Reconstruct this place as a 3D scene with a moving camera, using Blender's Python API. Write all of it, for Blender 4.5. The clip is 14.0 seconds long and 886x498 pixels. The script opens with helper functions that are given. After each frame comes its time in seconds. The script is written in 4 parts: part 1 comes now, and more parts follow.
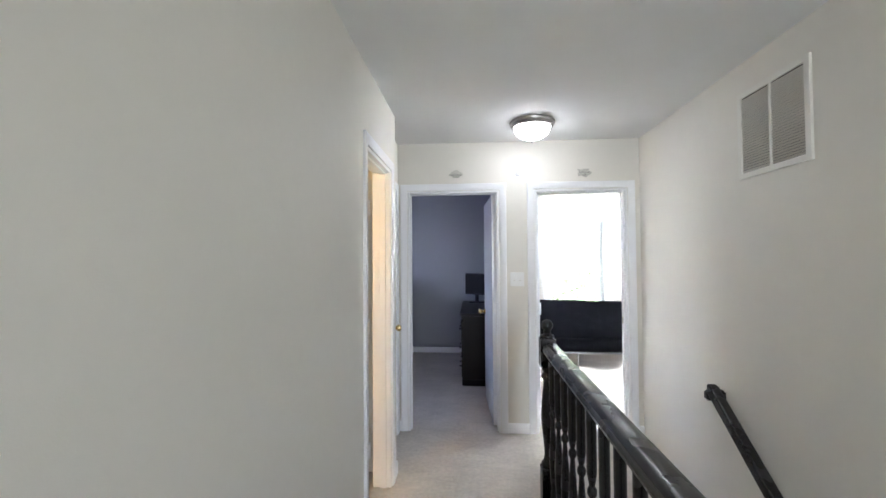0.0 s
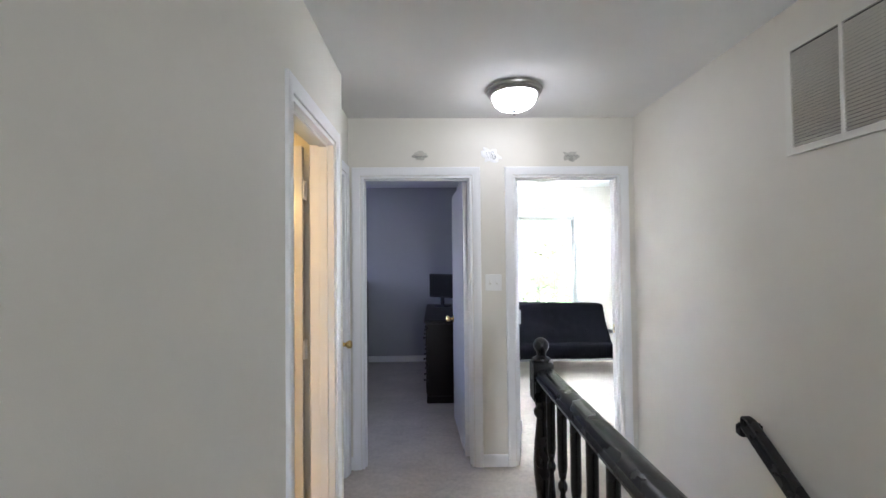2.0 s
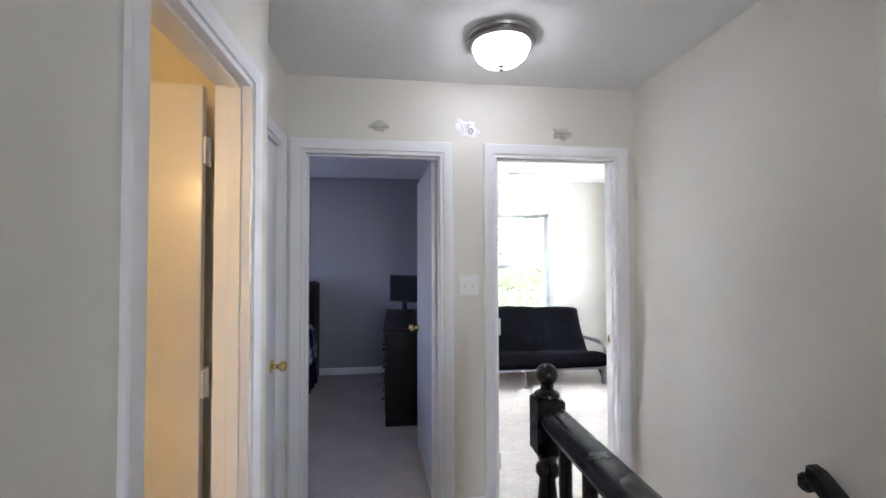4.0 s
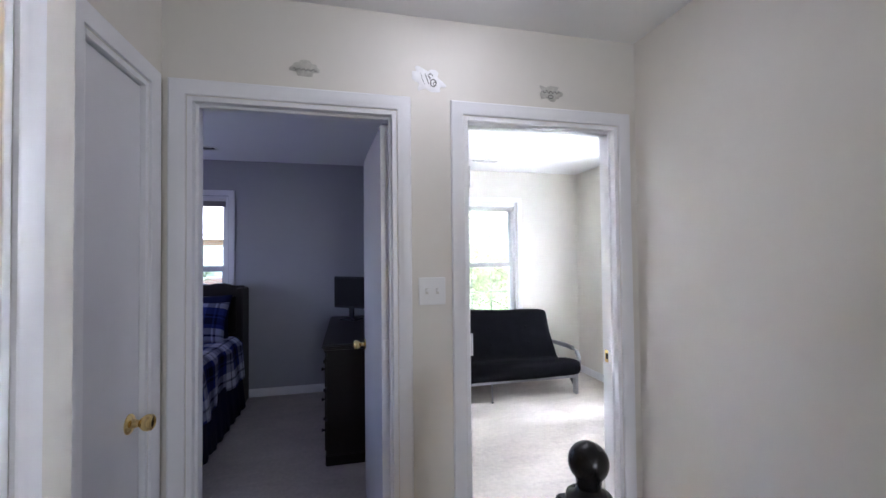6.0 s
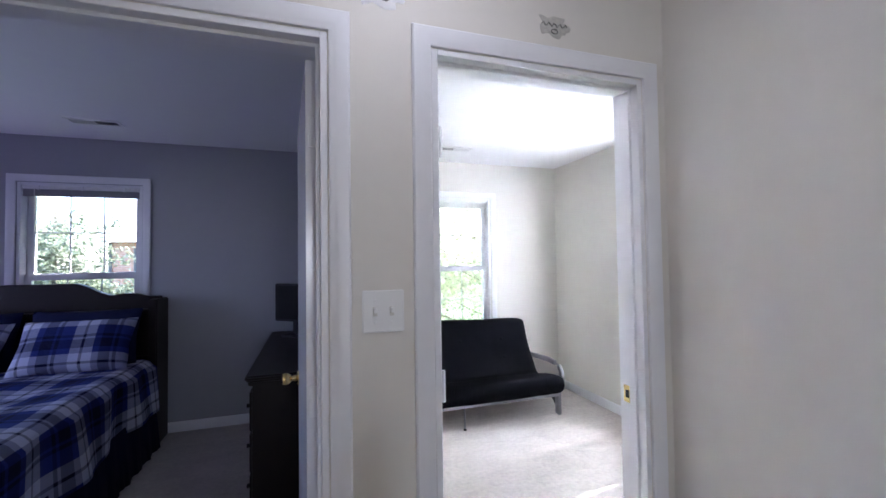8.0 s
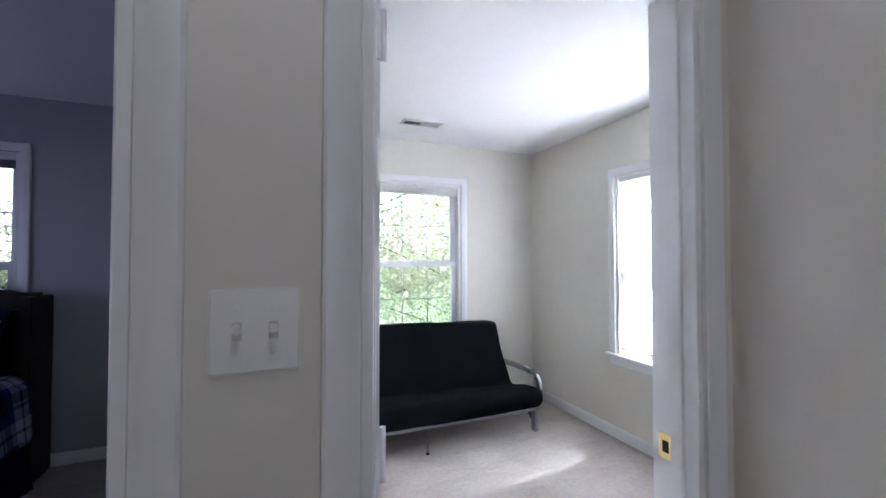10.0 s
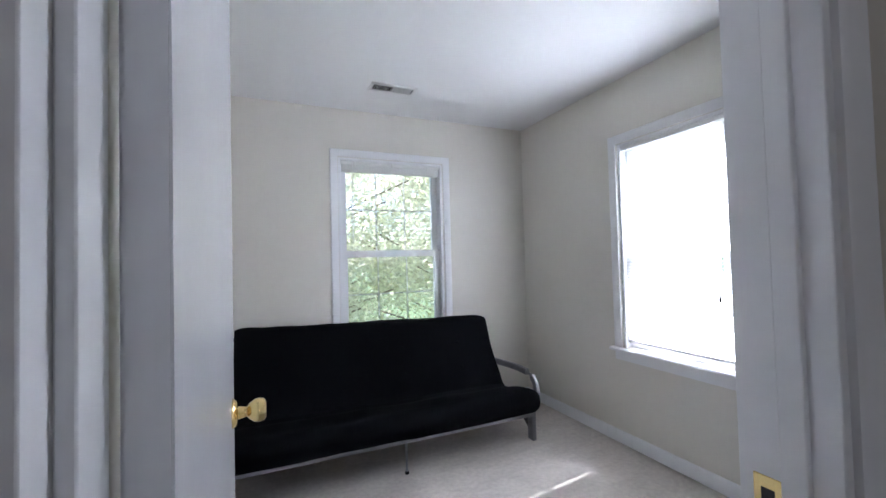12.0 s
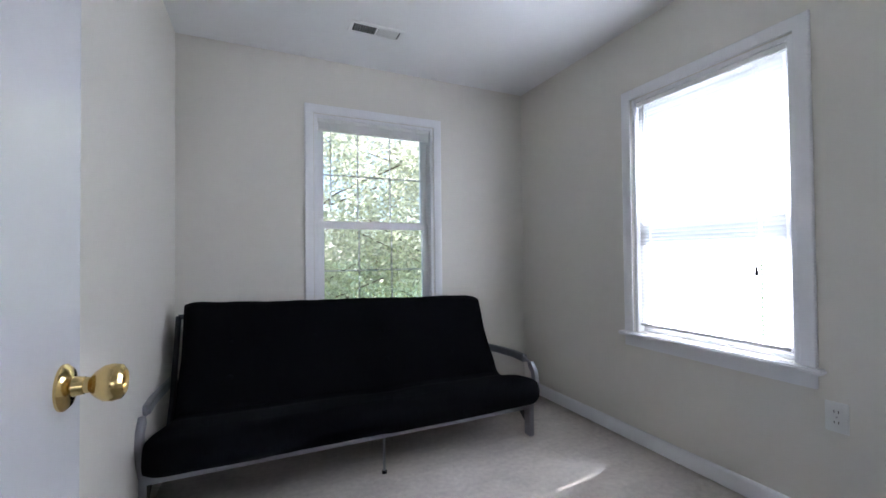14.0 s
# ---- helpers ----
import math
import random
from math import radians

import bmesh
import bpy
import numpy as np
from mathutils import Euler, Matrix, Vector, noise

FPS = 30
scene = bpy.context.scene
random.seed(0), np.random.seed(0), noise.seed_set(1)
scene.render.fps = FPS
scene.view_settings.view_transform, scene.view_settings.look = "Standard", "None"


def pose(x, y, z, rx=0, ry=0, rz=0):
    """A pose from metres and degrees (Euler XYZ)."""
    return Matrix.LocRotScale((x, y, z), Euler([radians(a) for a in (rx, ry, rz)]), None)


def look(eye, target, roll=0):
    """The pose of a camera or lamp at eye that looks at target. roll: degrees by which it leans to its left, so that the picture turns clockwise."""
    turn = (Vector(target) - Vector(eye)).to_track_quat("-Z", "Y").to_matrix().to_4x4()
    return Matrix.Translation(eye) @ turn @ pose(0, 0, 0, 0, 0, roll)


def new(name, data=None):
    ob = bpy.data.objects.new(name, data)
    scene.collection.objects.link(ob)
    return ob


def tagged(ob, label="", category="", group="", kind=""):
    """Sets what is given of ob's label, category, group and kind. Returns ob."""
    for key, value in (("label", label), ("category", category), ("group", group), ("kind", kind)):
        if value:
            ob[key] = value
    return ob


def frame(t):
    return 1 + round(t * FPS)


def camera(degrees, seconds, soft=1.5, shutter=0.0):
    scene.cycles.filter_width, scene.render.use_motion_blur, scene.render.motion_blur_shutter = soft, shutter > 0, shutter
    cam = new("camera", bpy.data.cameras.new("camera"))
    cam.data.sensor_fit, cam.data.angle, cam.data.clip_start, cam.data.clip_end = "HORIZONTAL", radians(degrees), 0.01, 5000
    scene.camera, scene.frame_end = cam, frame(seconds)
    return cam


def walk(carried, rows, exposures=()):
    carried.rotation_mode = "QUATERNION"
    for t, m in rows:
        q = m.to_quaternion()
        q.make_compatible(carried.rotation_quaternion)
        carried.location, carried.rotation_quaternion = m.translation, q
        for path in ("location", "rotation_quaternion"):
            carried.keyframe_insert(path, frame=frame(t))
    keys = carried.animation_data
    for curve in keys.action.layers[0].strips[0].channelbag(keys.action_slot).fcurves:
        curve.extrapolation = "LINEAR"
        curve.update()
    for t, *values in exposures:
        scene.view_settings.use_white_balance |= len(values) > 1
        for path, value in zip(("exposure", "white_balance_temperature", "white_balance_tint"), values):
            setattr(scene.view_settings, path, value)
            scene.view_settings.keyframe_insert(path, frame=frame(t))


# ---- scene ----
cam = camera(95.3, 14.0)
PATH = [
    (0, (0.676, 2.775, 1.46), (0.53, 4.769, 1.508), -0.4),
    (0.5, (0.665, 2.93, 1.457), (0.56, 4.926, 1.499), -0.5),
    (1, (0.661, 3.088, 1.477), (0.604, 5.087, 1.509), -0.7),
    (1.5, (0.644, 3.222, 1.469), (0.625, 5.221, 1.515), -0.7),
    (2, (0.634, 3.374, 1.466), (0.677, 5.373, 1.505), -0.6),
    (4.5, (0.631, 4.08, 1.431), (0.932, 6.057, 1.479), -0.2),
    (5, (0.65, 4.239, 1.432), (1.032, 6.202, 1.469), -0.4),
    (5.5, (0.663, 4.393, 1.436), (1.096, 6.345, 1.471), -0.7),
    (6, (0.705, 4.538, 1.422), (1.161, 6.485, 1.465), -0.6),
    (6.5, (0.736, 4.685, 1.429), (1.209, 6.628, 1.474), -0.7),
    (7, (0.772, 4.834, 1.421), (1.286, 6.766, 1.47), -0.5),
    (7.5, (0.818, 4.984, 1.423), (1.393, 6.898, 1.472), -0.6),
    (8, (0.865, 5.1, 1.419), (1.477, 7.003, 1.475), -0.8),
    (8.5, (0.92, 5.231, 1.418), (1.569, 7.122, 1.465), -0.9),
    (11, (1.195, 5.795, 1.316), (2.008, 7.622, 1.371), -0.4),
    (11.5, (1.264, 5.884, 1.278), (2.089, 7.705, 1.338), -1.1),
    (12, (1.323, 5.957, 1.264), (2.117, 7.792, 1.319), -1.5),
    (12.5, (1.371, 6.033, 1.236), (2.161, 7.87, 1.288), -1.8),
    (13, (1.398, 6.128, 1.191), (2.209, 7.956, 1.24), -1.6),
    (13.5, (1.451, 6.206, 1.144), (2.271, 8.029, 1.184), -1.2),
    (14, (1.493, 6.27, 1.106), (2.314, 8.093, 1.139), -0.6),
]
EXPOSURES = [(0, 4.2, 6050, 12), (1, 4.0, 6050, 13), (2.2, 3.88, 6050, 14), (5, 3.55, 6000, 18), (8, 3.26, 5800, 21), (8.7, 3.22, 5800, 21), (10.8, 2.28, 5800, 19), (11.5, 2.2, 5800, 19), (14, 1.78, 5800, 19)]
walk(cam, [(t, look(eye, target, roll)) for t, eye, target, roll in PATH], EXPOSURES)

# ---- daylight and large lights ----
SUN_EL, SUN_TO = 56.0, (0.992, 0.125)
world = bpy.data.worlds.new("world")
scene.world = world
world.use_nodes = True
wn = world.node_tree.nodes
sky = wn.new("ShaderNodeTexSky")
sky.sky_type, sky.sun_disc = "NISHITA", False
sky.sun_elevation, sky.sun_rotation = radians(SUN_EL), math.atan2(SUN_TO[0], SUN_TO[1])
wn["Background"].inputs["Strength"].default_value = 0.15
world.node_tree.links.new(sky.outputs["Color"], wn["Background"].inputs["Color"])

sun = new("sun", bpy.data.lights.new("sun", "SUN"))
sun.data.energy, sun.data.angle, sun.data.color = 5.0, radians(0.5), (1.0, 0.95, 0.88)
sun.matrix_world = look((10 * SUN_TO[0] * math.cos(radians(SUN_EL)), 10 * SUN_TO[1] * math.cos(radians(SUN_EL)), 10 * math.sin(radians(SUN_EL))), (0, 0, 0))


def area_lamp(name, eye, target, w, h, watts, color):
    lamp = new(name, bpy.data.lights.new(name, "AREA"))
    lamp.data.shape, lamp.data.size, lamp.data.size_y = "RECTANGLE", w, h
    lamp.data.energy, lamp.data.color = watts, color
    lamp.matrix_world = look(eye, target)
    return lamp


# lamp added high outside on the sun's side, standing in for daylight on the closed blind
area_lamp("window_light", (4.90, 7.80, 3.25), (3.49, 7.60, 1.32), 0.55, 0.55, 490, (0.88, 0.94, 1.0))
# fill lamp added over the stairs, behind the walk's start; its window is unseen
area_lamp("stair_fill_light", (1.60, -0.55, 1.53), (0.3, 3.2, 1.9), 0.68, 1.1, 5.9, (0.97, 0.99, 1.0))
# added violet fill lamp, aimed up at the bedroom ceiling through an unseen window
area_lamp("bedroom_fill_light", (-2.80, 7.6, 1.15), (-1.2, 7.9, 2.5), 0.95, 0.9, 2.0, (0.60, 0.53, 1.0))

# ---- materials ----


def mat(name, color, rough=0.6, metal=0.0, noise_scale=0.0, vary=0.0, bump=0.0, bump_scale=200.0, spec=0.5):
    """A principled surface with colour variation at two scales and a fine relief."""
    m = bpy.data.materials.new(name)
    m.use_nodes = True
    nt = m.node_tree
    b = nt.nodes["Principled BSDF"]
    b.inputs["Roughness"].default_value, b.inputs["Metallic"].default_value = rough, metal
    b.inputs["Specular IOR Level"].default_value = spec
    b.inputs["Base Color"].default_value = (*color, 1)
    co = nt.nodes.new("ShaderNodeTexCoord")
    if vary:
        n1, n2 = nt.nodes.new("ShaderNodeTexNoise"), nt.nodes.new("ShaderNodeTexNoise")
        n1.inputs["Scale"].default_value, n2.inputs["Scale"].default_value = noise_scale, noise_scale * 14
        n1.inputs["Detail"].default_value = n2.inputs["Detail"].default_value = 3
        add = nt.nodes.new("ShaderNodeMath")
        add.operation = "ADD"
        ramp = nt.nodes.new("ShaderNodeMapRange")
        ramp.inputs["From Min"].default_value, ramp.inputs["From Max"].default_value = 0.35, 1.65
        ramp.inputs["To Min"].default_value, ramp.inputs["To Max"].default_value = 1 - vary, 1 + vary
        mul = nt.nodes.new("ShaderNodeVectorMath")
        mul.operation = "SCALE"
        mul.inputs[0].default_value = color
        for n in (n1, n2):
            nt.links.new(co.outputs["Object"], n.inputs["Vector"])
        nt.links.new(n1.outputs["Fac"], add.inputs[0])
        nt.links.new(n2.outputs["Fac"], add.inputs[1])
        nt.links.new(add.outputs[0], ramp.inputs["Value"])
        nt.links.new(ramp.outputs["Result"], mul.inputs["Scale"])
        nt.links.new(mul.outputs["Vector"], b.inputs["Base Color"])
        rr = nt.nodes.new("ShaderNodeMapRange")
        rr.inputs["To Min"].default_value, rr.inputs["To Max"].default_value = max(0.02, rough - 0.03), min(1, rough + 0.03)
        nt.links.new(n1.outputs["Fac"], rr.inputs["Value"])
        nt.links.new(rr.outputs["Result"], b.inputs["Roughness"])
    if bump:
        nb = nt.nodes.new("ShaderNodeTexNoise")
        nb.inputs["Scale"].default_value, nb.inputs["Detail"].default_value = bump_scale, 4
        bp = nt.nodes.new("ShaderNodeBump")
        bp.inputs["Strength"].default_value, bp.inputs["Distance"].default_value = bump, 0.002
        nt.links.new(co.outputs["Object"], nb.inputs["Vector"])
        nt.links.new(nb.outputs["Fac"], bp.inputs["Height"])
        nt.links.new(bp.outputs["Normal"], b.inputs["Normal"])
    return m


PAINT = mat("cream_wall_paint", (0.71, 0.68, 0.615), 0.55, 0, 1.3, 0.025, 0.12, 260)
PAINT_GREY = mat("grey_wall_paint", (0.33, 0.335, 0.36), 0.6, 0, 1.3, 0.03, 0.12, 260)
PAINT_BATH = mat("bath_wall_paint", (0.75, 0.70, 0.60), 0.5, 0, 1.3, 0.03, 0.1, 260)
CEIL = mat("ceiling_paint", (0.80, 0.80, 0.79), 0.8, 0, 1.0, 0.02, 0.25, 180)
TRIM = mat("white_gloss_trim", (0.80, 0.80, 0.81), 0.34, 0, 3.0, 0.02)
DOORPAINT = mat("white_door_paint", (0.78, 0.78, 0.80), 0.20, 0, 2.0, 0.02, 0.04, 60)
BLACKWOOD = mat("black_lacquered_wood", (0.008, 0.0075, 0.0075), 0.27, 0, 9.0, 0.25, 0.08, 70, 0.4)
DARKWOOD = mat("dark_stained_wood", (0.009, 0.006, 0.005), 0.42, 0, 6.0, 0.35, 0.1, 60, 0.3)
BRASS = mat("polished_brass", (0.80, 0.60, 0.26), 0.16, 1.0, 20, 0.08)
STEEL = mat("brushed_steel", (0.42, 0.41, 0.40), 0.32, 1.0, 30, 0.1)
SILVER = mat("silver_painted_metal", (0.30, 0.30, 0.32), 0.38, 0.7, 12, 0.08)
GUNMETAL = mat("dark_metal_tube", (0.10, 0.10, 0.11), 0.4, 0.8, 12, 0.1)
BLACKCLOTH = mat("black_cotton_cover", (0.0032, 0.0032, 0.0050), 0.95, 0, 7, 0.3, 0.5, 500, 0.08)
NAVY = mat("navy_bed_skirt", (0.010, 0.014, 0.05), 0.9, 0, 8, 0.3, 0.4, 300, 0.2)
PLASTIC = mat("white_plastic", (0.78, 0.78, 0.76), 0.35, 0, 10, 0.02)
GREYSLAT = mat("grey_blind_slat", (0.30, 0.30, 0.31), 0.5, 0, 10, 0.04)
DARKPLASTIC = mat("black_plastic", (0.010, 0.010, 0.012), 0.55, 0, 10, 0.1, 0.1, 300, 0.2)
SCREEN = mat("dark_screen_glass", (0.005, 0.005, 0.006), 0.45, 0, 0, 0, 0, 200, 0.06)
# pale metallic colour puts a sky reflection into the far house's panes
HOUSE_PANE = mat("painted_sky_pane", (0.50, 0.52, 0.58), 0.08, 0.7)
# near-black colour for thin plates that paint the shade of holes and ducts
RECESS_SHADE = mat("painted_recess_shade", (0.02, 0.02, 0.02), 0.9)
GRILLE_FRAME = mat("grille_frame_enamel", (0.72, 0.70, 0.64), 0.45, 0, 10, 0.03)
GRILLE = mat("grille_enamel", (0.62, 0.60, 0.54), 0.45, 0, 10, 0.04)
BARK = mat("tree_bark", (0.10, 0.075, 0.055), 0.9, 0, 6, 0.4, 0.8, 30)
ROOF = mat("roof_shingle", (0.42, 0.42, 0.43), 0.9, 0, 5, 0.3, 0.6, 25)
SHUTTER = mat("dark_shutter_paint", (0.05, 0.055, 0.07), 0.5, 0, 5, 0.15)
GRASS = mat("lawn_grass", (0.06, 0.10, 0.03), 0.95, 0, 0.6, 0.35, 0.8, 40)
PATCH = mat("wall_scuff", (0.50, 0.485, 0.43), 0.7, 0, 60, 0.35, 0.4, 400)
PLASTER = mat("bare_white_plaster", (0.86, 0.86, 0.86), 0.75, 0, 50, 0.12, 0.5, 300)
INK = mat("decal_lettering", (0.16, 0.16, 0.15), 0.6, 0, 30, 0.2)


def carpet_material():
    m = mat("beige_cut_pile_carpet", (0.51, 0.465, 0.415), 0.97, 0, 2.6, 0.30, 1.0, 330, 0.1)
    nt = m.node_tree
    b = nt.nodes["Principled BSDF"]
    b.inputs["Sheen Weight"].default_value = 0.25
    old = b.inputs["Base Color"].links[0].from_socket
    tuft = nt.nodes.new("ShaderNodeTexNoise")
    tuft.inputs["Scale"].default_value, tuft.inputs["Detail"].default_value = 260, 3
    mix = nt.nodes.new("ShaderNodeMix")
    mix.data_type, mix.blend_type = "RGBA", "MULTIPLY"
    mix.inputs["Factor"].default_value = 0.22
    co = nt.nodes.new("ShaderNodeTexCoord")
    nt.links.new(co.outputs["Object"], tuft.inputs["Vector"])
    grey = nt.nodes.new("ShaderNodeMapRange")
    grey.inputs["From Min"].default_value, grey.inputs["From Max"].default_value = 0.3, 0.7
    grey.inputs["To Min"].default_value, grey.inputs["To Max"].default_value = 0.6, 1.25
    nt.links.new(tuft.outputs["Fac"], grey.inputs["Value"])
    nt.links.new(old, mix.inputs["A"])
    nt.links.new(grey.outputs["Result"], mix.inputs["B"])
    # brushed and trodden marks in the pile
    marks, stretch, tone = (nt.nodes.new("ShaderNode" + k) for k in ("TexNoise", "Mapping", "MapRange"))
    stretch.inputs["Scale"].default_value, stretch.inputs["Rotation"].default_value = (3.2, 7.5, 1), (0, 0, 0.5)
    marks.inputs["Scale"].default_value, marks.inputs["Detail"].default_value, marks.inputs["Distortion"].default_value = 1.0, 4, 1.2
    tone.inputs["From Min"].default_value, tone.inputs["From Max"].default_value = 0.35, 0.65
    tone.inputs["To Min"].default_value, tone.inputs["To Max"].default_value = 0.94, 1.05
    nt.links.new(co.outputs["Object"], stretch.inputs["Vector"])
    nt.links.new(stretch.outputs["Vector"], marks.inputs["Vector"])
    nt.links.new(marks.outputs["Fac"], tone.inputs["Value"])
    worn = nt.nodes.new("ShaderNodeVectorMath")
    worn.operation = "SCALE"
    nt.links.new(mix.outputs["Result"], worn.inputs[0])
    nt.links.new(tone.outputs["Result"], worn.inputs["Scale"])
    nt.links.new(worn.outputs["Vector"], b.inputs["Base Color"])
    return m


CARPET = carpet_material()


def glass_material():
    m = bpy.data.materials.new("window_glass")
    m.use_nodes = True
    nt = m.node_tree
    nt.nodes.remove(nt.nodes["Principled BSDF"])
    clear, gloss, mix, fres = (nt.nodes.new("ShaderNode" + k) for k in ("BsdfTransparent", "BsdfGlossy", "MixShader", "Fresnel"))
    gloss.inputs["Roughness"].default_value = 0.02
    fres.inputs["IOR"].default_value = 1.45
    nt.links.new(fres.outputs[0], mix.inputs[0])
    nt.links.new(clear.outputs[0], mix.inputs[1])
    nt.links.new(gloss.outputs[0], mix.inputs[2])
    nt.links.new(mix.outputs[0], nt.nodes["Material Output"].inputs["Surface"])
    return m


GLASS = glass_material()


def thin_material(name, color, through_color, share, rough=0.5):
    """A thin surface that passes part of the light: blind slats, leaves."""
    m = bpy.data.materials.new(name)
    m.use_nodes = True
    nt = m.node_tree
    b = nt.nodes["Principled BSDF"]
    b.inputs["Roughness"].default_value = rough
    tr, mix, info, hue = (nt.nodes.new("ShaderNode" + k) for k in ("BsdfTranslucent", "MixShader", "NewGeometry", "MapRange"))
    hue.inputs["To Min"].default_value, hue.inputs["To Max"].default_value = 0.75, 1.25
    nt.links.new(info.outputs["Random Per Island"], hue.inputs["Value"])
    for col, sock in ((color, b.inputs["Base Color"]), (through_color, tr.inputs["Color"])):
        mul = nt.nodes.new("ShaderNodeVectorMath")
        mul.operation = "SCALE"
        mul.inputs[0].default_value = col
        if name != "blind_slat":
            nt.links.new(hue.outputs["Result"], mul.inputs["Scale"])
        else:
            mul.inputs["Scale"].default_value = 1.0
        nt.links.new(mul.outputs["Vector"], sock)
    mix.inputs[0].default_value = share
    nt.links.new(b.outputs[0], mix.inputs[1])
    nt.links.new(tr.outputs[0], mix.inputs[2])
    nt.links.new(mix.outputs[0], nt.nodes["Material Output"].inputs["Surface"])
    return m


SLAT = thin_material("blind_slat", (0.85, 0.85, 0.84), (0.85, 0.85, 0.83), 0.60, 0.4)
LEAF = thin_material("tree_leaf", (0.33, 0.34, 0.25), (0.76, 0.78, 0.58), 0.58, 0.25)
LEAF_DARK = thin_material("dark_tree_leaf", (0.13, 0.155, 0.11), (0.28, 0.32, 0.21), 0.45, 0.25)


def glow_material(name, color, strength):
    m = mat(name, (0.85, 0.84, 0.82), 0.25)
    b = m.node_tree.nodes["Principled BSDF"]
    b.inputs["Emission Color"].default_value = (*color, 1)
    b.inputs["Emission Strength"].default_value = strength
    return m


BOWL = glow_material("lit_frosted_glass", (0.98, 0.98, 1.0), 1.6)
BATH_BULB = glow_material("warm_bulb_glass", (1.0, 0.64, 0.25), 9.0)


def plaid_material():
    """Blue plaid cotton: light and royal-blue bands crossed by navy stripes."""
    m = bpy.data.materials.new("blue_plaid_cotton")
    m.use_nodes = True
    nt = m.node_tree
    b = nt.nodes["Principled BSDF"]
    b.inputs["Roughness"].default_value = 0.9
    b.inputs["Specular IOR Level"].default_value = 0.2
    uv = nt.nodes.new("ShaderNodeUVMap")
    sep = nt.nodes.new("ShaderNodeSeparateXYZ")
    nt.links.new(uv.outputs["UV"], sep.inputs[0])

    def op(kind, a, c):
        n = nt.nodes.new("ShaderNodeMath")
        n.operation = kind
        for i, v in enumerate((a, c)):
            if isinstance(v, (int, float)):
                n.inputs[i].default_value = v
            else:
                nt.links.new(v, n.inputs[i])
        return n.outputs[0]

    def band(coord, period, centre, half):
        d = op("ABSOLUTE", op("SUBTRACT", op("FRACT", op("DIVIDE", coord, period), 0), centre), 0)
        return op("LESS_THAN", d, half)

    lights, darks = [], []
    for axis in ("X", "Y"):
        c = sep.outputs[axis]
        lights.append(band(c, 0.33, 0.30, 0.19))
        d = op("MAXIMUM", band(c, 0.33, 0.70, 0.095), op("MAXIMUM", band(c, 0.33, 0.87, 0.03), band(c, 0.33, 0.30, 0.025)))
        darks.append(d)
    light = op("MULTIPLY", op("ADD", lights[0], lights[1]), 0.5)
    dark = op("MULTIPLY", op("ADD", darks[0], darks[1]), 0.55)
    m1, m2 = nt.nodes.new("ShaderNodeMix"), nt.nodes.new("ShaderNodeMix")
    for mm in (m1, m2):
        mm.data_type = "RGBA"
    m1.inputs["A"].default_value, m1.inputs["B"].default_value = (0.026, 0.042, 0.20, 1), (0.56, 0.58, 0.70, 1)
    m2.inputs["B"].default_value = (0.006, 0.008, 0.035, 1)
    nt.links.new(light, m1.inputs["Factor"])
    nt.links.new(dark, m2.inputs["Factor"])
    nt.links.new(m1.outputs["Result"], m2.inputs["A"])
    nt.links.new(m2.outputs["Result"], b.inputs["Base Color"])
    nb, bp = nt.nodes.new("ShaderNodeTexNoise"), nt.nodes.new("ShaderNodeBump")
    nb.inputs["Scale"].default_value = 14
    bp.inputs["Strength"].default_value, bp.inputs["Distance"].default_value = 0.5, 0.02
    nt.links.new(nb.outputs["Fac"], bp.inputs["Height"])
    nt.links.new(bp.outputs["Normal"], b.inputs["Normal"])
    return m


PLAID = plaid_material()


def brick_material():
    m = bpy.data.materials.new("red_brick")
    m.use_nodes = True
    nt = m.node_tree
    b = nt.nodes["Principled BSDF"]
    b.inputs["Roughness"].default_value = 0.9
    br, co, mp = (nt.nodes.new("ShaderNode" + k) for k in ("TexBrick", "TexCoord", "Mapping"))
    mp.inputs["Rotation"].default_value = (radians(90), 0, 0)
    br.inputs["Scale"].default_value = 1.0
    br.inputs["Brick Width"].default_value, br.inputs["Row Height"].default_value = 0.215, 0.075
    br.inputs["Mortar Size"].default_value = 0.01
    br.inputs["Color1"].default_value, br.inputs["Color2"].default_value = (0.30, 0.12, 0.085, 1), (0.42, 0.19, 0.13, 1)
    br.inputs["Mortar"].default_value = (0.45, 0.42, 0.38, 1)
    nt.links.new(co.outputs["Object"], mp.inputs["Vector"])
    nt.links.new(mp.outputs["Vector"], br.inputs["Vector"])
    nt.links.new(br.outputs["Color"], b.inputs["Base Color"])
    return m


BRICK = brick_material()

# ---- mesh helpers ----


def smooth(me, angle=40):
    for p in me.polygons:
        p.use_smooth = True
    me.set_sharp_from_angle(angle=radians(angle))


def link(name, bm, material, parent=None, label="", soft_angle=40):
    me = bpy.data.meshes.new(name)
    bmesh.ops.recalc_face_normals(bm, faces=bm.faces)
    bm.to_mesh(me)
    bm.free()
    me.materials.append(material)
    smooth(me, soft_angle)
    ob = new(name, me)
    if parent is not None:
        ob.parent = parent
    if label:
        ob["label"] = label
    return ob


def part(name, bm, material, parent, label=""):
    """One mesh under a thing or a part, given in the parent's own space."""
    return link(name, bm, material, parent, label)


def empty(name, m, label, category, group="", kind=""):
    ob = new(name)
    ob.empty_display_size = 0.1
    ob.matrix_world = m
    return tagged(ob, label, category, group, kind)


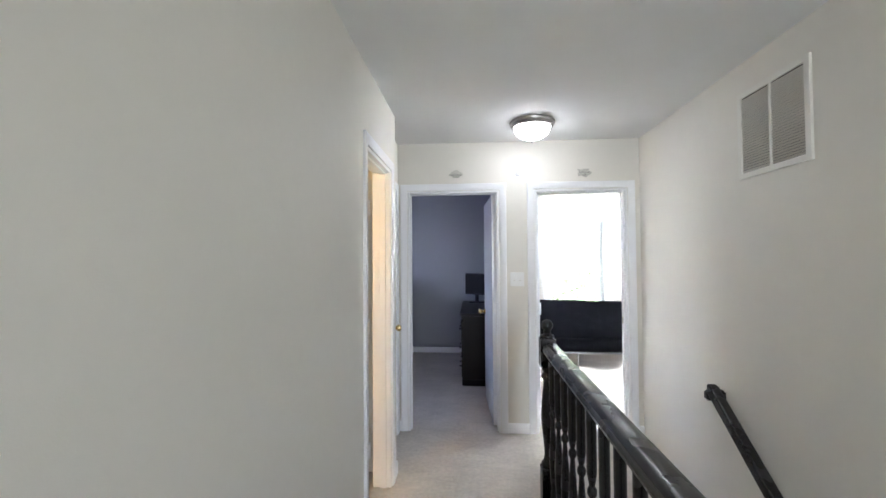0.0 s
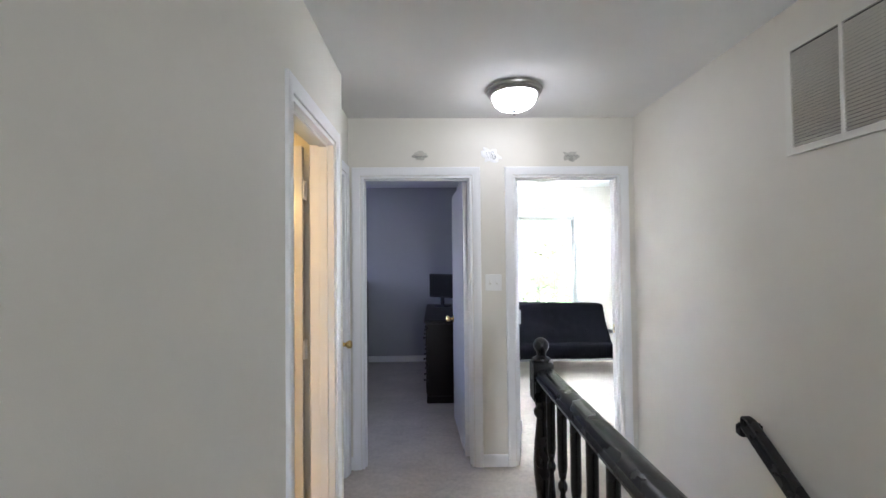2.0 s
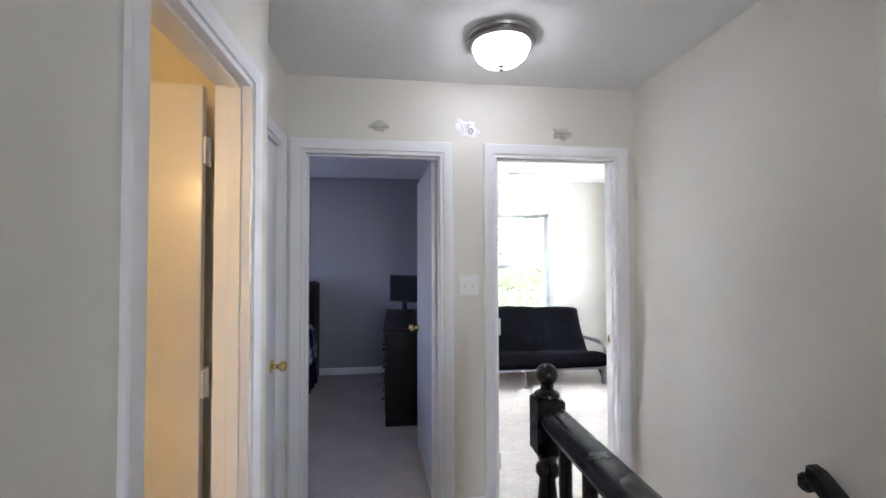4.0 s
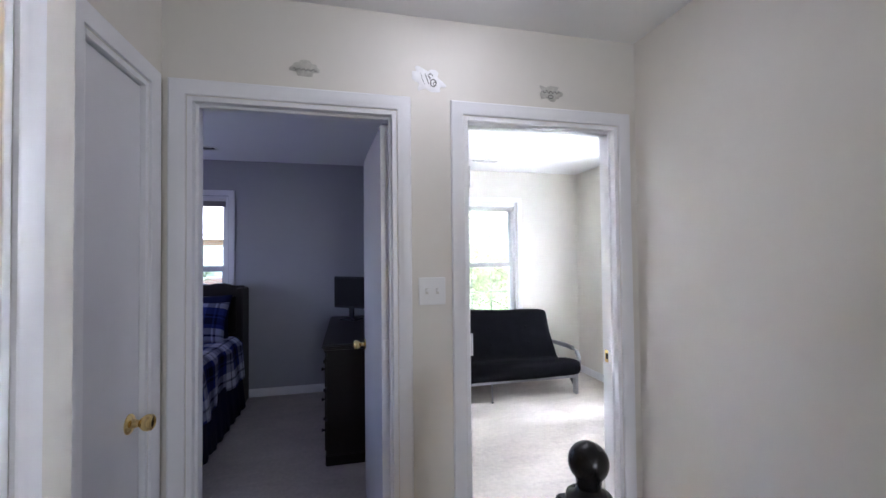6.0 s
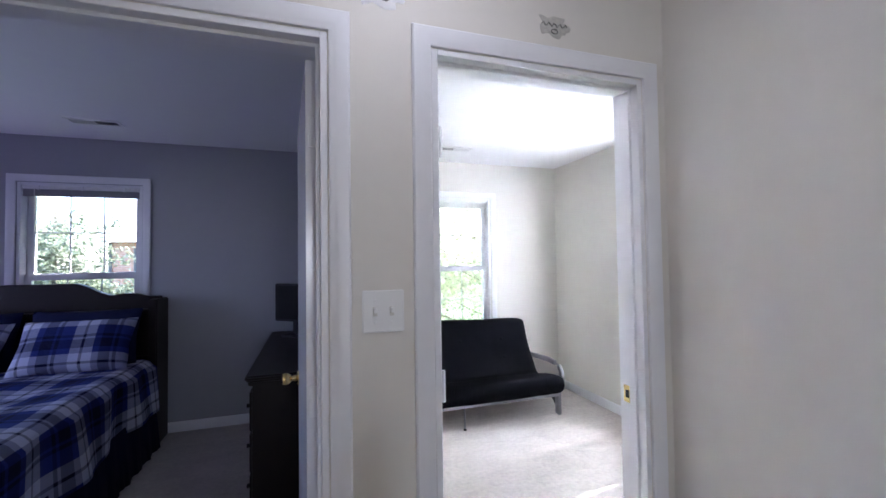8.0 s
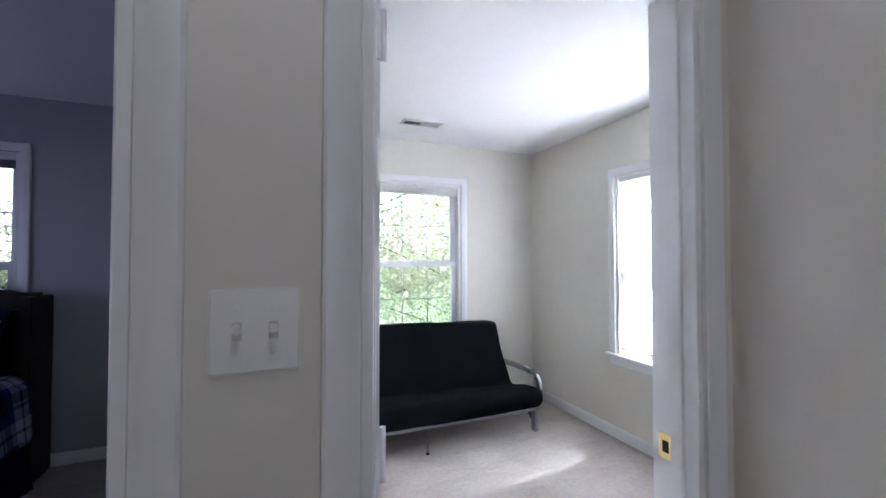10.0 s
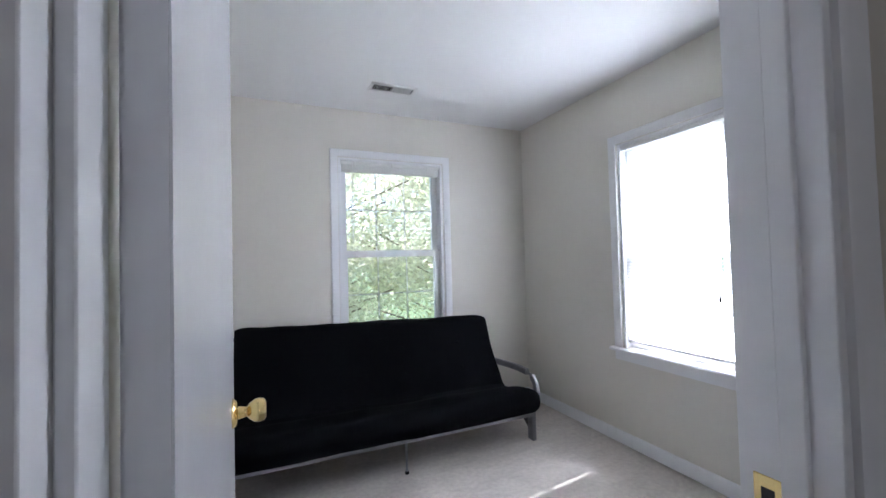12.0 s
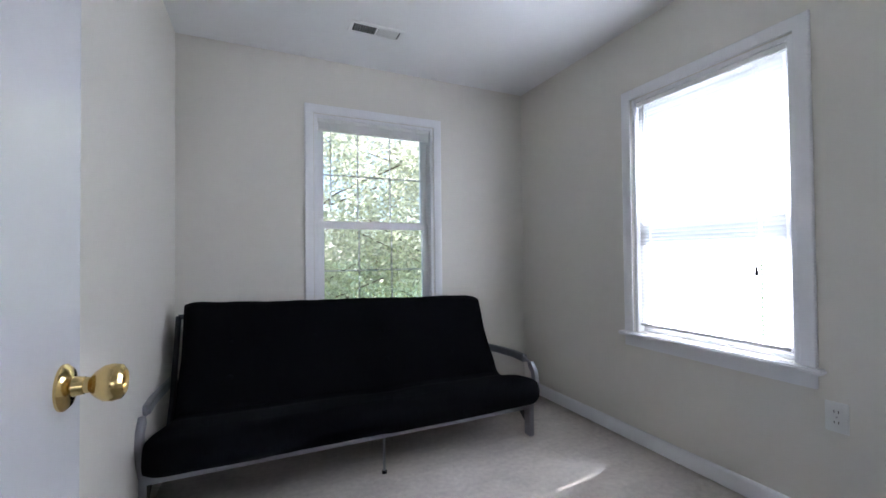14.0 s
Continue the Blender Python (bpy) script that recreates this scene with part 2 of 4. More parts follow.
def box(x0, x1, y0, y1, z0, z1, bevel=0.0, seg=2, bm=None):
    out = bm or bmesh.new()
    t = bmesh.new()
    bmesh.ops.create_cube(t, size=1.0, matrix=Matrix.Translation(((x0 + x1) / 2, (y0 + y1) / 2, (z0 + z1) / 2)) @ Matrix.Diagonal((x1 - x0, y1 - y0, z1 - z0, 1)))
    if bevel:
        bmesh.ops.bevel(t, geom=t.edges[:], offset=bevel, segments=seg, affect="EDGES", clamp_overlap=True)
    if bm is None:
        out.free()
        return t
    add_mesh(out, t)
    t.free()
    return out


def add_mesh(out, t, m=None):
    m = m or Matrix.Identity(4)
    vs = {}
    for v in t.verts:
        vs[v] = out.verts.new(m @ v.co)
    for f in t.faces:
        out.faces.new([vs[v] for v in f.verts])
    return out


def lathe(profile, seg=24, m=None):
    """A turned shape from (radius, height) pairs, about z."""
    bm = bmesh.new()
    rings = []
    for r, z in profile:
        if r < 1e-5:
            rings.append([bm.verts.new((0, 0, z))])
        else:
            rings.append([bm.verts.new((r * math.cos(2 * math.pi * i / seg), r * math.sin(2 * math.pi * i / seg), z)) for i in range(seg)])
    for a, b in zip(rings, rings[1:]):
        for i in range(seg):
            j = (i + 1) % seg
            if len(a) == 1 and len(b) == 1:
                continue
            if len(a) == 1:
                bm.faces.new((a[0], b[i], b[j]))
            elif len(b) == 1:
                bm.faces.new((a[i], a[j], b[0]))
            else:
                bm.faces.new((a[i], a[j], b[j], b[i]))
    for ring in (rings[0], rings[-1]):
        if len(ring) > 2:
            bm.faces.new(ring)
    if m:
        bmesh.ops.transform(bm, matrix=m, verts=bm.verts)
    return bm


def tube(points, rx, ry=None, seg=12, up=(0, 0, 1), square=False):
    """A tube along points; rx across, ry along the up side; square gives a rounded rectangle."""
    ry = ry or rx
    bm = bmesh.new()
    pts = [Vector(p) for p in points]
    rings = []
    for i, p in enumerate(pts):
        d = (pts[min(i + 1, len(pts) - 1)] - pts[max(i - 1, 0)]).normalized()
        side = d.cross(Vector(up))
        side = side.normalized() if side.length > 1e-4 else Vector((1, 0, 0))
        top = side.cross(d).normalized()
        ring = []
        for k in range(seg):
            a = 2 * math.pi * (k + 0.5) / seg
            c, s = math.cos(a), math.sin(a)
            if square:
                c, s = (math.copysign(abs(c) ** 0.35, c), math.copysign(abs(s) ** 0.35, s))
            ring.append(bm.verts.new(p + side * rx * c + top * ry * s))
        rings.append(ring)
    for a, b in zip(rings, rings[1:]):
        for i in range(seg):
            bm.faces.new((a[i], a[(i + 1) % seg], b[(i + 1) % seg], b[i]))
    bm.faces.new(rings[0])
    bm.faces.new(rings[-1])
    return bm


def solid(us, vs, ws, empty_cell):
    """A solid of grid cells between the given x, y and z values, less those for which empty_cell(x, y, z) holds at their middle."""
    bm = bmesh.new()
    n = (len(us) - 1, len(vs) - 1, len(ws) - 1)
    full = {}
    for i in range(n[0]):
        for j in range(n[1]):
            for k in range(n[2]):
                full[i, j, k] = not empty_cell((us[i] + us[i + 1]) / 2, (vs[j] + vs[j + 1]) / 2, (ws[k] + ws[k + 1]) / 2)
    cache = {}

    def v(i, j, k):
        if (i, j, k) not in cache:
            cache[i, j, k] = bm.verts.new((us[i], vs[j], ws[k]))
        return cache[i, j, k]

    for (i, j, k), f in full.items():
        if not f:
            continue
        sides = {
            (-1, 0, 0): ((i, j, k), (i, j, k + 1), (i, j + 1, k + 1), (i, j + 1, k)),
            (1, 0, 0): ((i + 1, j, k), (i + 1, j + 1, k), (i + 1, j + 1, k + 1), (i + 1, j, k + 1)),
            (0, -1, 0): ((i, j, k), (i + 1, j, k), (i + 1, j, k + 1), (i, j, k + 1)),
            (0, 1, 0): ((i, j + 1, k), (i, j + 1, k + 1), (i + 1, j + 1, k + 1), (i + 1, j + 1, k)),
            (0, 0, -1): ((i, j, k), (i, j + 1, k), (i + 1, j + 1, k), (i + 1, j, k)),
            (0, 0, 1): ((i, j, k + 1), (i + 1, j, k + 1), (i + 1, j + 1, k + 1), (i, j + 1, k + 1)),
        }
        for (a, b, c), corners in sides.items():
            if not full.get((i + a, j + b, k + c), False):
                bm.faces.new([v(*q) for q in corners])
    return bm


def structure(name, bm, material, label, category):
    return tagged(link(name, bm, material, None, "", 30), label, category, "", "structure")


# ---- the shell: sizes ----
H = 2.45
DOOR_H = 2.038
FAR, FAR_B = 6.215, 6.33
BACK, BACK_O = 9.09, 9.23
L_X0, L_X1 = 0.120, 0.902
R_X0, R_X1 = 1.196, 1.958
HALL_R = 2.06
HALL_L = 0.143
CLOSET_X = 0.035
BATH_Y0, BATH_Y1 = 4.775, 5.375
CORNER_Y = 5.54
CL_Y0, CL_Y1 = 5.755, 6.118
ROOM_L, ROOM_R = 1.03, 3.50
ROOM_RO = ROOM_R + 0.22
BED_R = 0.96
WIN_Z0, WIN_Z1 = 0.648, 2.076
W1_X0, W1_X1 = 1.818, 2.688
W2_Y0, W2_Y1 = 7.184, 7.985
W2_Z1 = 2.014
WB_X0, WB_X1 = -1.33, -0.498
WB_Z1 = 2.08
STAIR_X0, STAIR_Y1 = 1.16, 5.08
LOW = -2.62
HB = -0.3  # back end of the hall

# floor with the stairwell left open
structure("floor", solid([-2.7, STAIR_X0, HALL_R, ROOM_RO], [HB - 0.12, 0.6, STAIR_Y1, BACK_O], [-0.28, 0.0],
                         lambda x, y, z: STAIR_X0 < x < HALL_R and 0.6 < y < STAIR_Y1), CARPET,
          "beige cut-pile carpet over the whole upper floor", "floor")
structure("ceiling", solid([-2.7, ROOM_RO], [HB - 0.12, BACK_O], [H, H + 0.2], lambda x, y, z: False), CEIL,
          "plain white painted ceiling with a light texture", "ceiling")

structure("wall_far", solid([-2.7, L_X0, L_X1, R_X0, R_X1, ROOM_R], [FAR, FAR_B], [0, DOOR_H, H],
                            lambda x, y, z: z < DOOR_H and (L_X0 < x < L_X1 or R_X0 < x < R_X1)), PAINT,
          "cream painted wall with two doorways side by side", "wall")
structure("wall_right_hall", solid([HALL_R, HALL_R + 0.115], [HB - 0.12, FAR], [LOW, H], lambda x, y, z: False), PAINT,
          "plain cream painted wall along the stairwell", "wall")
structure("wall_left_hall", solid([0.03, HALL_L], [HB - 0.12, BATH_Y0, BATH_Y1, CORNER_Y], [0, DOOR_H, H],
                                  lambda x, y, z: z < DOOR_H and BATH_Y0 < y < BATH_Y1), PAINT,
          "plain cream painted wall with a narrow bathroom doorway", "wall")
structure("wall_closet", solid([-0.08, CLOSET_X], [CORNER_Y + 0.002, CL_Y0, CL_Y1, FAR], [0, DOOR_H, H],
                               lambda x, y, z: z < DOOR_H and CL_Y0 < y < CL_Y1), PAINT,
          "cream painted wall set back beside the closet door", "wall")
structure("wall_back_hall", solid([HALL_L, 1.25, 1.95, HALL_R], [HB - 0.12, HB], [0, 0.95, 2.1, H], lambda x, y, z: 1.25 < x < 1.95 and 0.95 < z < 2.1), PAINT, "plain cream end wall of the hall", "wall")
structure("wall_partition", solid([0.996, ROOM_L], [FAR_B, BACK], [0, H], lambda x, y, z: False), PAINT, "cream painted partition beside the futon", "wall")
structure("wall_partition_bedroom", solid([BED_R, 0.994], [FAR_B, BACK], [0, H], lambda x, y, z: False), PAINT_GREY, "grey painted partition of the bedroom", "wall")
structure("wall_room_right", solid([ROOM_R, ROOM_RO], [FAR, W2_Y0, W2_Y1, BACK_O], [-0.28, WIN_Z0, W2_Z1, H],
                                   lambda x, y, z: W2_Y0 < y < W2_Y1 and WIN_Z0 < z < W2_Z1), PAINT, "cream painted outer wall with a window", "wall")
structure("wall_room_back", solid([0.996, W1_X0, W1_X1, ROOM_R], [BACK, BACK_O], [-0.28, WIN_Z0, WIN_Z1, H],
                                  lambda x, y, z: W1_X0 < x < W1_X1 and WIN_Z0 < z < WIN_Z1), PAINT, "cream painted back wall with a window behind the futon", "wall")
structure("wall_bedroom_back", solid([-2.7, WB_X0, WB_X1, 0.994], [BACK, BACK_O], [-0.28, WIN_Z0, WB_Z1, H],
                                     lambda x, y, z: WB_X0 < x < WB_X1 and WIN_Z0 < z < WB_Z1), PAINT_GREY, "grey painted bedroom wall with a window above the bed", "wall")
structure("wall_bedroom_left", solid([-2.7, -2.58], [FAR_B, 7.1, 8.1, BACK], [0, 0.9, 2.1, H], lambda x, y, z: 7.1 < y < 8.1 and 0.9 < z < 2.1), PAINT_GREY, "plain grey bedroom side wall", "wall")
# bathroom shell
structure("wall_bath_side", solid([-1.75, -1.65], [2.9, FAR], [0, H], lambda x, y, z: False), PAINT_BATH, "plain warm-lit bathroom wall", "wall")
structure("wall_bath_near", solid([-1.65, 0.03], [2.9, 3.0], [0, H], lambda x, y, z: False), PAINT_BATH, "plain bathroom end wall", "wall")
structure("wall_bath_far", solid([-1.65, 0.03], [CORNER_Y, CORNER_Y + 0.1], [0, H], lambda x, y, z: False), PAINT_BATH, "plain bathroom wall behind the open door", "wall")
# stairwell below
structure("wall_stair_side", solid([STAIR_X0 - 0.12, STAIR_X0], [0.48, STAIR_Y1], [LOW, -0.28], lambda x, y, z: False), PAINT, "plain wall under the hall floor beside the stairs", "wall")
structure("wall_stair_end", solid([STAIR_X0, HALL_R], [0.48, 0.6], [LOW, -0.28], lambda x, y, z: False), PAINT, "plain wall at the foot of the stairs", "wall")
structure("floor_lower", solid([STAIR_X0 - 0.12, HALL_R + 0.115], [0.48, STAIR_Y1 + 0.1], [LOW - 0.2, LOW], lambda x, y, z: False), CARPET, "carpeted lower landing at the foot of the stairs", "floor")

stairs = empty("staircase", pose(0, 0, 0), "carpeted staircase going down beside the black balustrade", "staircase")
RISE, RUN, STEPS = 0.187, 0.25, 13
for i in range(STEPS):
    z = -RISE * (i + 1)
    y1 = STAIR_Y1 - RUN * i
    part("step", box(STAIR_X0 + 0.002, HALL_R - 0.002, y1 - RUN - 0.02, y1 - 0.002, max(LOW, z - 0.22), z, 0.012), CARPET, stairs)

# ---- trim ----
CASING = [(0.004, 0.0), (0.004, 0.009), (0.009, 0.0115), (0.020, 0.012), (0.026, 0.0145), (0.044, 0.0165), (0.055, 0.0165), (0.060, 0.013), (0.060, 0.0)]


def casing(name, a0, a1, top, place, parent, bottom=0.0):
    """Mitred moulding round an opening from a0 to a1; place(a, z, out) gives the world point."""
    bm = bmesh.new()
    rows = []
    for u, v in CASING:
        rows.append([bm.verts.new(place(*p)) for p in ((a0 - u, bottom, v), (a0 - u, top + u, v), (a1 + u, top + u, v), (a1 + u, bottom, v))])
    for r, s in zip(rows, rows[1:]):
        for i in range(3):
            bm.faces.new((r[i], r[i + 1], s[i + 1], s[i]))
    for i in (0, 3):
        bm.faces.new([r[i] for r in rows])
    return link(name, bm, TRIM, parent, "", 25)


def jamb(a0, a1, top, d0, d1, put, parent, stop):
    """The lining of a doorway with its stop; put(a0, a1, d0, d1, z0, z1) gives a box in world axes."""
    t = 0.018
    part("side_jamb", put(a0 - 0.001, a0 + t, d0, d1, 0, top), TRIM, parent)
    part("side_jamb", put(a1 - t, a1 + 0.001, d0, d1, 0, top), TRIM, parent)
    part("head_jamb", put(a0 + t, a1 - t, d0, d1, top - t, top + 0.001), TRIM, parent)
    s0, s1 = stop
    part("door_stop", put(a0 + t, a0 + t + 0.011, s0, s1, 0, top - t), TRIM, parent)
    part("door_stop", put(a1 - t - 0.011, a1 - t, s0, s1, 0, top - t), TRIM, parent)
    part("door_stop", put(a0 + t + 0.011, a1 - t - 0.011, s0, s1, top - t - 0.011, top - t), TRIM, parent)


def put_y(a0, a1, d0, d1, z0, z1):
    return box(a0, a1, d0, d1, z0, z1, 0.0015, 1)


def put_x(a0, a1, d0, d1, z0, z1):
    return box(d0, d1, a0, a1, z0, z1, 0.0015, 1)


frame_l = empty("door_frame_1", pose(0, 0, 0), "white moulded door frame of the dim bedroom", "door frame", "", "structure")
casing("casing", L_X0, L_X1, DOOR_H, lambda a, z, o: (a, FAR - o, z), frame_l)
casing("casing", L_X0, L_X1, DOOR_H, lambda a, z, o: (a, FAR_B + o, z), frame_l)
jamb(L_X0, L_X1, DOOR_H, FAR - 0.002, FAR_B + 0.002, put_y, frame_l, (FAR + 0.030, FAR + 0.062))
frame_r = empty("door_frame_2", pose(0, 0, 0), "white moulded door frame of the bright room", "door frame", "", "structure")
casing("casing", R_X0, R_X1, DOOR_H, lambda a, z, o: (a, FAR - o, z), frame_r)
casing("casing", R_X0, R_X1, DOOR_H, lambda a, z, o: (a, FAR_B + o, z), frame_r)
jamb(R_X0, R_X1, DOOR_H, FAR - 0.002, FAR_B + 0.002, put_y, frame_r, (FAR + 0.030, FAR + 0.060))
frame_b = empty("door_frame_3", pose(0, 0, 0), "white moulded frame of the narrow bathroom doorway", "door frame", "", "structure")
casing("casing", BATH_Y0, BATH_Y1, DOOR_H, lambda a, z, o: (HALL_L + o, a, z), frame_b)
casing("casing", BATH_Y0, BATH_Y1, DOOR_H, lambda a, z, o: (0.03 - o, a, z), frame_b)
jamb(BATH_Y0, BATH_Y1, DOOR_H, 0.028, HALL_L + 0.002, put_x, frame_b, (0.075, 0.115))
frame_c = empty("door_frame_4", pose(0, 0, 0), "white frame round the closed closet door", "door frame", "", "structure")
casing("casing", CL_Y0, CL_Y1, DOOR_H, lambda a, z, o: (CLOSET_X + o, a, z), frame_c)
jamb(CL_Y0, CL_Y1, DOOR_H, -0.082, CLOSET_X + 0.001, put_x, frame_c, (-0.05, -0.02))
plate = part("strike_plate", box(R_X1 - 0.0205, R_X1 - 0.0175, FAR + 0.062, FAR + 0.098, 0.900, 0.960, 0.001, 1), BRASS, frame_r, "brass strike plate")
part("latch_hole_patch", box(R_X1 - 0.0212, R_X1 - 0.0195, FAR + 0.072, FAR + 0.088, 0.917, 0.944), RECESS_SHADE, plate)

BASE = [(0, 0), (0.013, 0), (0.013, 0.066), (0.010, 0.076), (0.005, 0.083), (0, 0.083)]


def baseboard(p, q, out):
    """A moulded skirting from p to q (x, y), proud on the side out."""
    bm = bmesh.new()
    ends = []
    for x, y in (p, q):
        ends.append([bm.verts.new((x + out[0] * d, y + out[1] * d, z + 0.001)) for d, z in BASE])
    for i in range(len(BASE)):
        j = (i + 1) % len(BASE)
        bm.faces.new((ends[0][i], ends[0][j], ends[1][j], ends[1][i]))
    bm.faces.new(ends[0])
    bm.faces.new(ends[1])
    return tagged(link("baseboard", bm, TRIM, None, "", 20), "white painted baseboard along the carpet", "baseboard", "baseboards", "structure")


C = 0.061
baseboard((L_X1 + C, FAR), (R_X0 - C, FAR), (0, -1))
baseboard((R_X1 + C, FAR), (HALL_R, FAR), (0, -1))
baseboard((CLOSET_X, FAR), (L_X0 - C, FAR), (0, -1))
baseboard((HALL_L, HB), (HALL_L, BATH_Y0 - C), (1, 0))
baseboard((HALL_L, BATH_Y1 + C), (HALL_L, CORNER_Y), (1, 0))
baseboard((ROOM_L, BACK), (ROOM_R, BACK), (0, -1))
baseboard((ROOM_R, FAR_B), (ROOM_R, BACK), (-1, 0))
baseboard((ROOM_L, FAR_B), (ROOM_L, BACK), (1, 0))
baseboard((R_X1 + C, FAR_B), (ROOM_R, FAR_B), (0, 1))
baseboard((-2.58, BACK), (BED_R, BACK), (0, -1))
baseboard((BED_R, FAR_B), (BED_R, BACK), (-1, 0))

# ---- windows ----


def window(name, width, z0, z1, m, label):
    """A double-hung window; its own x runs along the wall, y outwards, z up, the origin at the opening's lower left corner on the wall's face."""
    w = empty(name, m, label, "window", "double-hung windows", "structure")
    h = z1 - z0
    d = 0.14
    part("window_frame", box(0.0, 0.022, 0.004, d, 0, h, 0.002, 1), TRIM, w)
    part("side_jamb", box(width - 0.022, width, 0.004, d, 0, h, 0.002, 1), TRIM, w)
    part("head_jamb", box(0.022, width - 0.022, 0.004, d, h - 0.022, h, 0.002, 1), TRIM, w)
    part("outer_sill", box(0.022, width - 0.022, 0.05, d + 0.03, 0, 0.022, 0.002, 1), TRIM, w)
    bm = bmesh.new()
    rows = []
    for u, v in CASING:
        rows.append([bm.verts.new(p) for p in ((0 - u, -v, 0.0), (0 - u, -v, h + u), (width + u, -v, h + u), (width + u, -v, 0.0))])
    for r, s in zip(rows, rows[1:]):
        for i in range(3):
            bm.faces.new((r[i], r[i + 1], s[i + 1], s[i]))
    link("casing", bm, TRIM, w, "", 25)
    part("window_sill", box(-0.085, width + 0.085, -0.045, 0.05, -0.024, -0.002, 0.006, 3), TRIM, w)
    part("apron", box(-0.06, width + 0.06, -0.014, -0.001, -0.085, -0.025, 0.004, 2), TRIM, w)
    mid = h * 0.475
    for kind, y0, lo, hi in (("upper_sash", 0.085, mid - 0.015, h - 0.022), ("lower_sash", 0.052, 0.022, mid + 0.02)):
        s = part(kind, solid([0.024, 0.072, width - 0.072, width - 0.024], [y0, y0 + 0.03], [lo, lo + 0.045, hi - 0.045, hi],
                             lambda x, y, z: 0.072 < x < width - 0.072 and lo + 0.045 < z < hi - 0.045), TRIM, w)
        g0, g1 = lo + 0.045, hi - 0.045
        pane = part("pane", box(0.07, width - 0.07, y0 + 0.013, y0 + 0.017, g0 - 0.002, g1 + 0.002), GLASS, s, "clear glass")
        pane.visible_shadow = False
        for k in (1, 2):
            x = 0.072 + (width - 0.144) * k / 3
            part("muntin", box(x - 0.0045, x + 0.0045, y0 + 0.006, y0 + 0.012, g0, g1), TRIM, s)
        z = (g0 + g1) / 2
        part("muntin", box(0.072, width - 0.072, y0 + 0.005, y0 + 0.0115, z - 0.0045, z + 0.0045), TRIM, s)
    part("sash_lock", box(width / 2 - 0.025, width / 2 + 0.025, 0.058, 0.08, mid + 0.021, mid + 0.034, 0.004, 2), PLASTIC, w)
    return w


def blind(m, width, height, closed, label, slat=PLASTIC):
    """A venetian blind hung in a window's opening, drawn up or let down; its own origin at the opening's upper left."""
    b = empty("window_blind", m, label, "blind")
    part("headrail", box(0.026, width - 0.026, 0.008, 0.036, -0.05, -0.024, 0.003, 2), PLASTIC, b)
    if closed:
        pitch = 0.0205
        n = int((height - 0.10) / pitch)
        base = None
        for i in range(n):
            z = -0.065 - i * pitch
            if base is None:
                t = bmesh.new()
                pr = [(-0.0125, 0.0), (-0.0082, 0.0018), (0.0082, 0.0018), (0.0125, 0.0)]
                cuts = [0.030, 0.087, 0.101, width - 0.151, width - 0.137, width - 0.046]
                rows = [[t.verts.new((x, c, q)) for c, q in pr] for x in cuts]
                for r in range(5):
                    for k in range(3):
                        if not (k == 1 and r in (1, 3)):
                            t.faces.new((rows[r][k], rows[r + 1][k], rows[r + 1][k + 1], rows[r][k + 1]))
                base = part("slat", t, SLAT, b)
                ob = base
            else:
                ob = base.copy()
                scene.collection.objects.link(ob)
                ob.parent = b
            ob.matrix_basis = pose(0, 0.022, z, -73 + 2 * math.sin(i * 2.3), 0, 0)
        low = -0.065 - n * pitch
        part("bottom_rail", box(0.03, width - 0.04, 0.012, 0.034, low - 0.012, low + 0.004, 0.003, 2), PLASTIC, b)
        for x in (0.106, width - 0.130):
            part("ladder_cord", tube([(x, 0.009, -0.05), (x, 0.009, low)], 0.0009, seg=6, up=(0, 1, 0)), PLASTIC, b)
        part("tilt_wand", tube([(0.082, 0.0, -0.045), (0.084, -0.002, -0.66)], 0.0038, seg=8, up=(0, 1, 0)), PLASTIC, b)
        part("lift_cord", tube([(width - 0.15, 0.003, -0.05), (width - 0.152, 0.0, -0.97)], 0.001, seg=6, up=(0, 1, 0)), PLASTIC, b)
        part("cord_tassel", lathe([(0.0, -1.015), (0.007, -1.01), (0.006, -0.99), (0.002, -0.97), (0, -0.969)], 10, Matrix.Translation((width - 0.152, 0.0, 0))), DARKPLASTIC, b, "dark cord tassel")
    else:
        for i in range(16):
            z = -0.054 - i * 0.0026
            part("slat", box(0.034, width - 0.034, 0.010, 0.034, z - 0.0018, z, 0.0005, 1), slat, b)
        part("bottom_rail", box(0.03, width - 0.03, 0.010, 0.034, -0.108, -0.097, 0.003, 2), slat, b)
        part("tilt_wand", tube([(0.11, 0.0, -0.045), (0.108, -0.002, -0.66)], 0.0035, seg=8, up=(0, 1, 0)), PLASTIC, b)
        for x in (0.13, width / 2, width - 0.13):
            part("cord_clip", box(x - 0.008, x + 0.008, 0.002, 0.012, -0.06, -0.022, 0.002, 1), PLASTIC, b)
    return b


window("window_1", W1_X1 - W1_X0, WIN_Z0, WIN_Z1, pose(W1_X0, BACK, WIN_Z0), "white double-hung window with thin muntins and leaves outside")
window("window_2", W2_Y1 - W2_Y0, WIN_Z0, W2_Z1, pose(ROOM_R, W2_Y1, WIN_Z0, 0, 0, -90), "white double-hung window glowing behind a closed blind")
window("window_3", WB_X1 - WB_X0, WIN_Z0, WB_Z1, pose(WB_X0, BACK, WIN_Z0), "white double-hung bedroom window above the dark headboard")
# two windows added out of view, as openings for the fill lamps
window("added_window_4", 0.70, 0.95, 2.10, pose(1.95, HB, 0.95, 0, 0, 180), "unseen white double-hung window added over the stairwell for a fill lamp")
window("added_window_5", 1.0, 0.90, 2.10, pose(-2.58, 7.1, 0.90, 0, 0, 90), "unseen white double-hung window added in the bedroom side wall for a fill lamp")
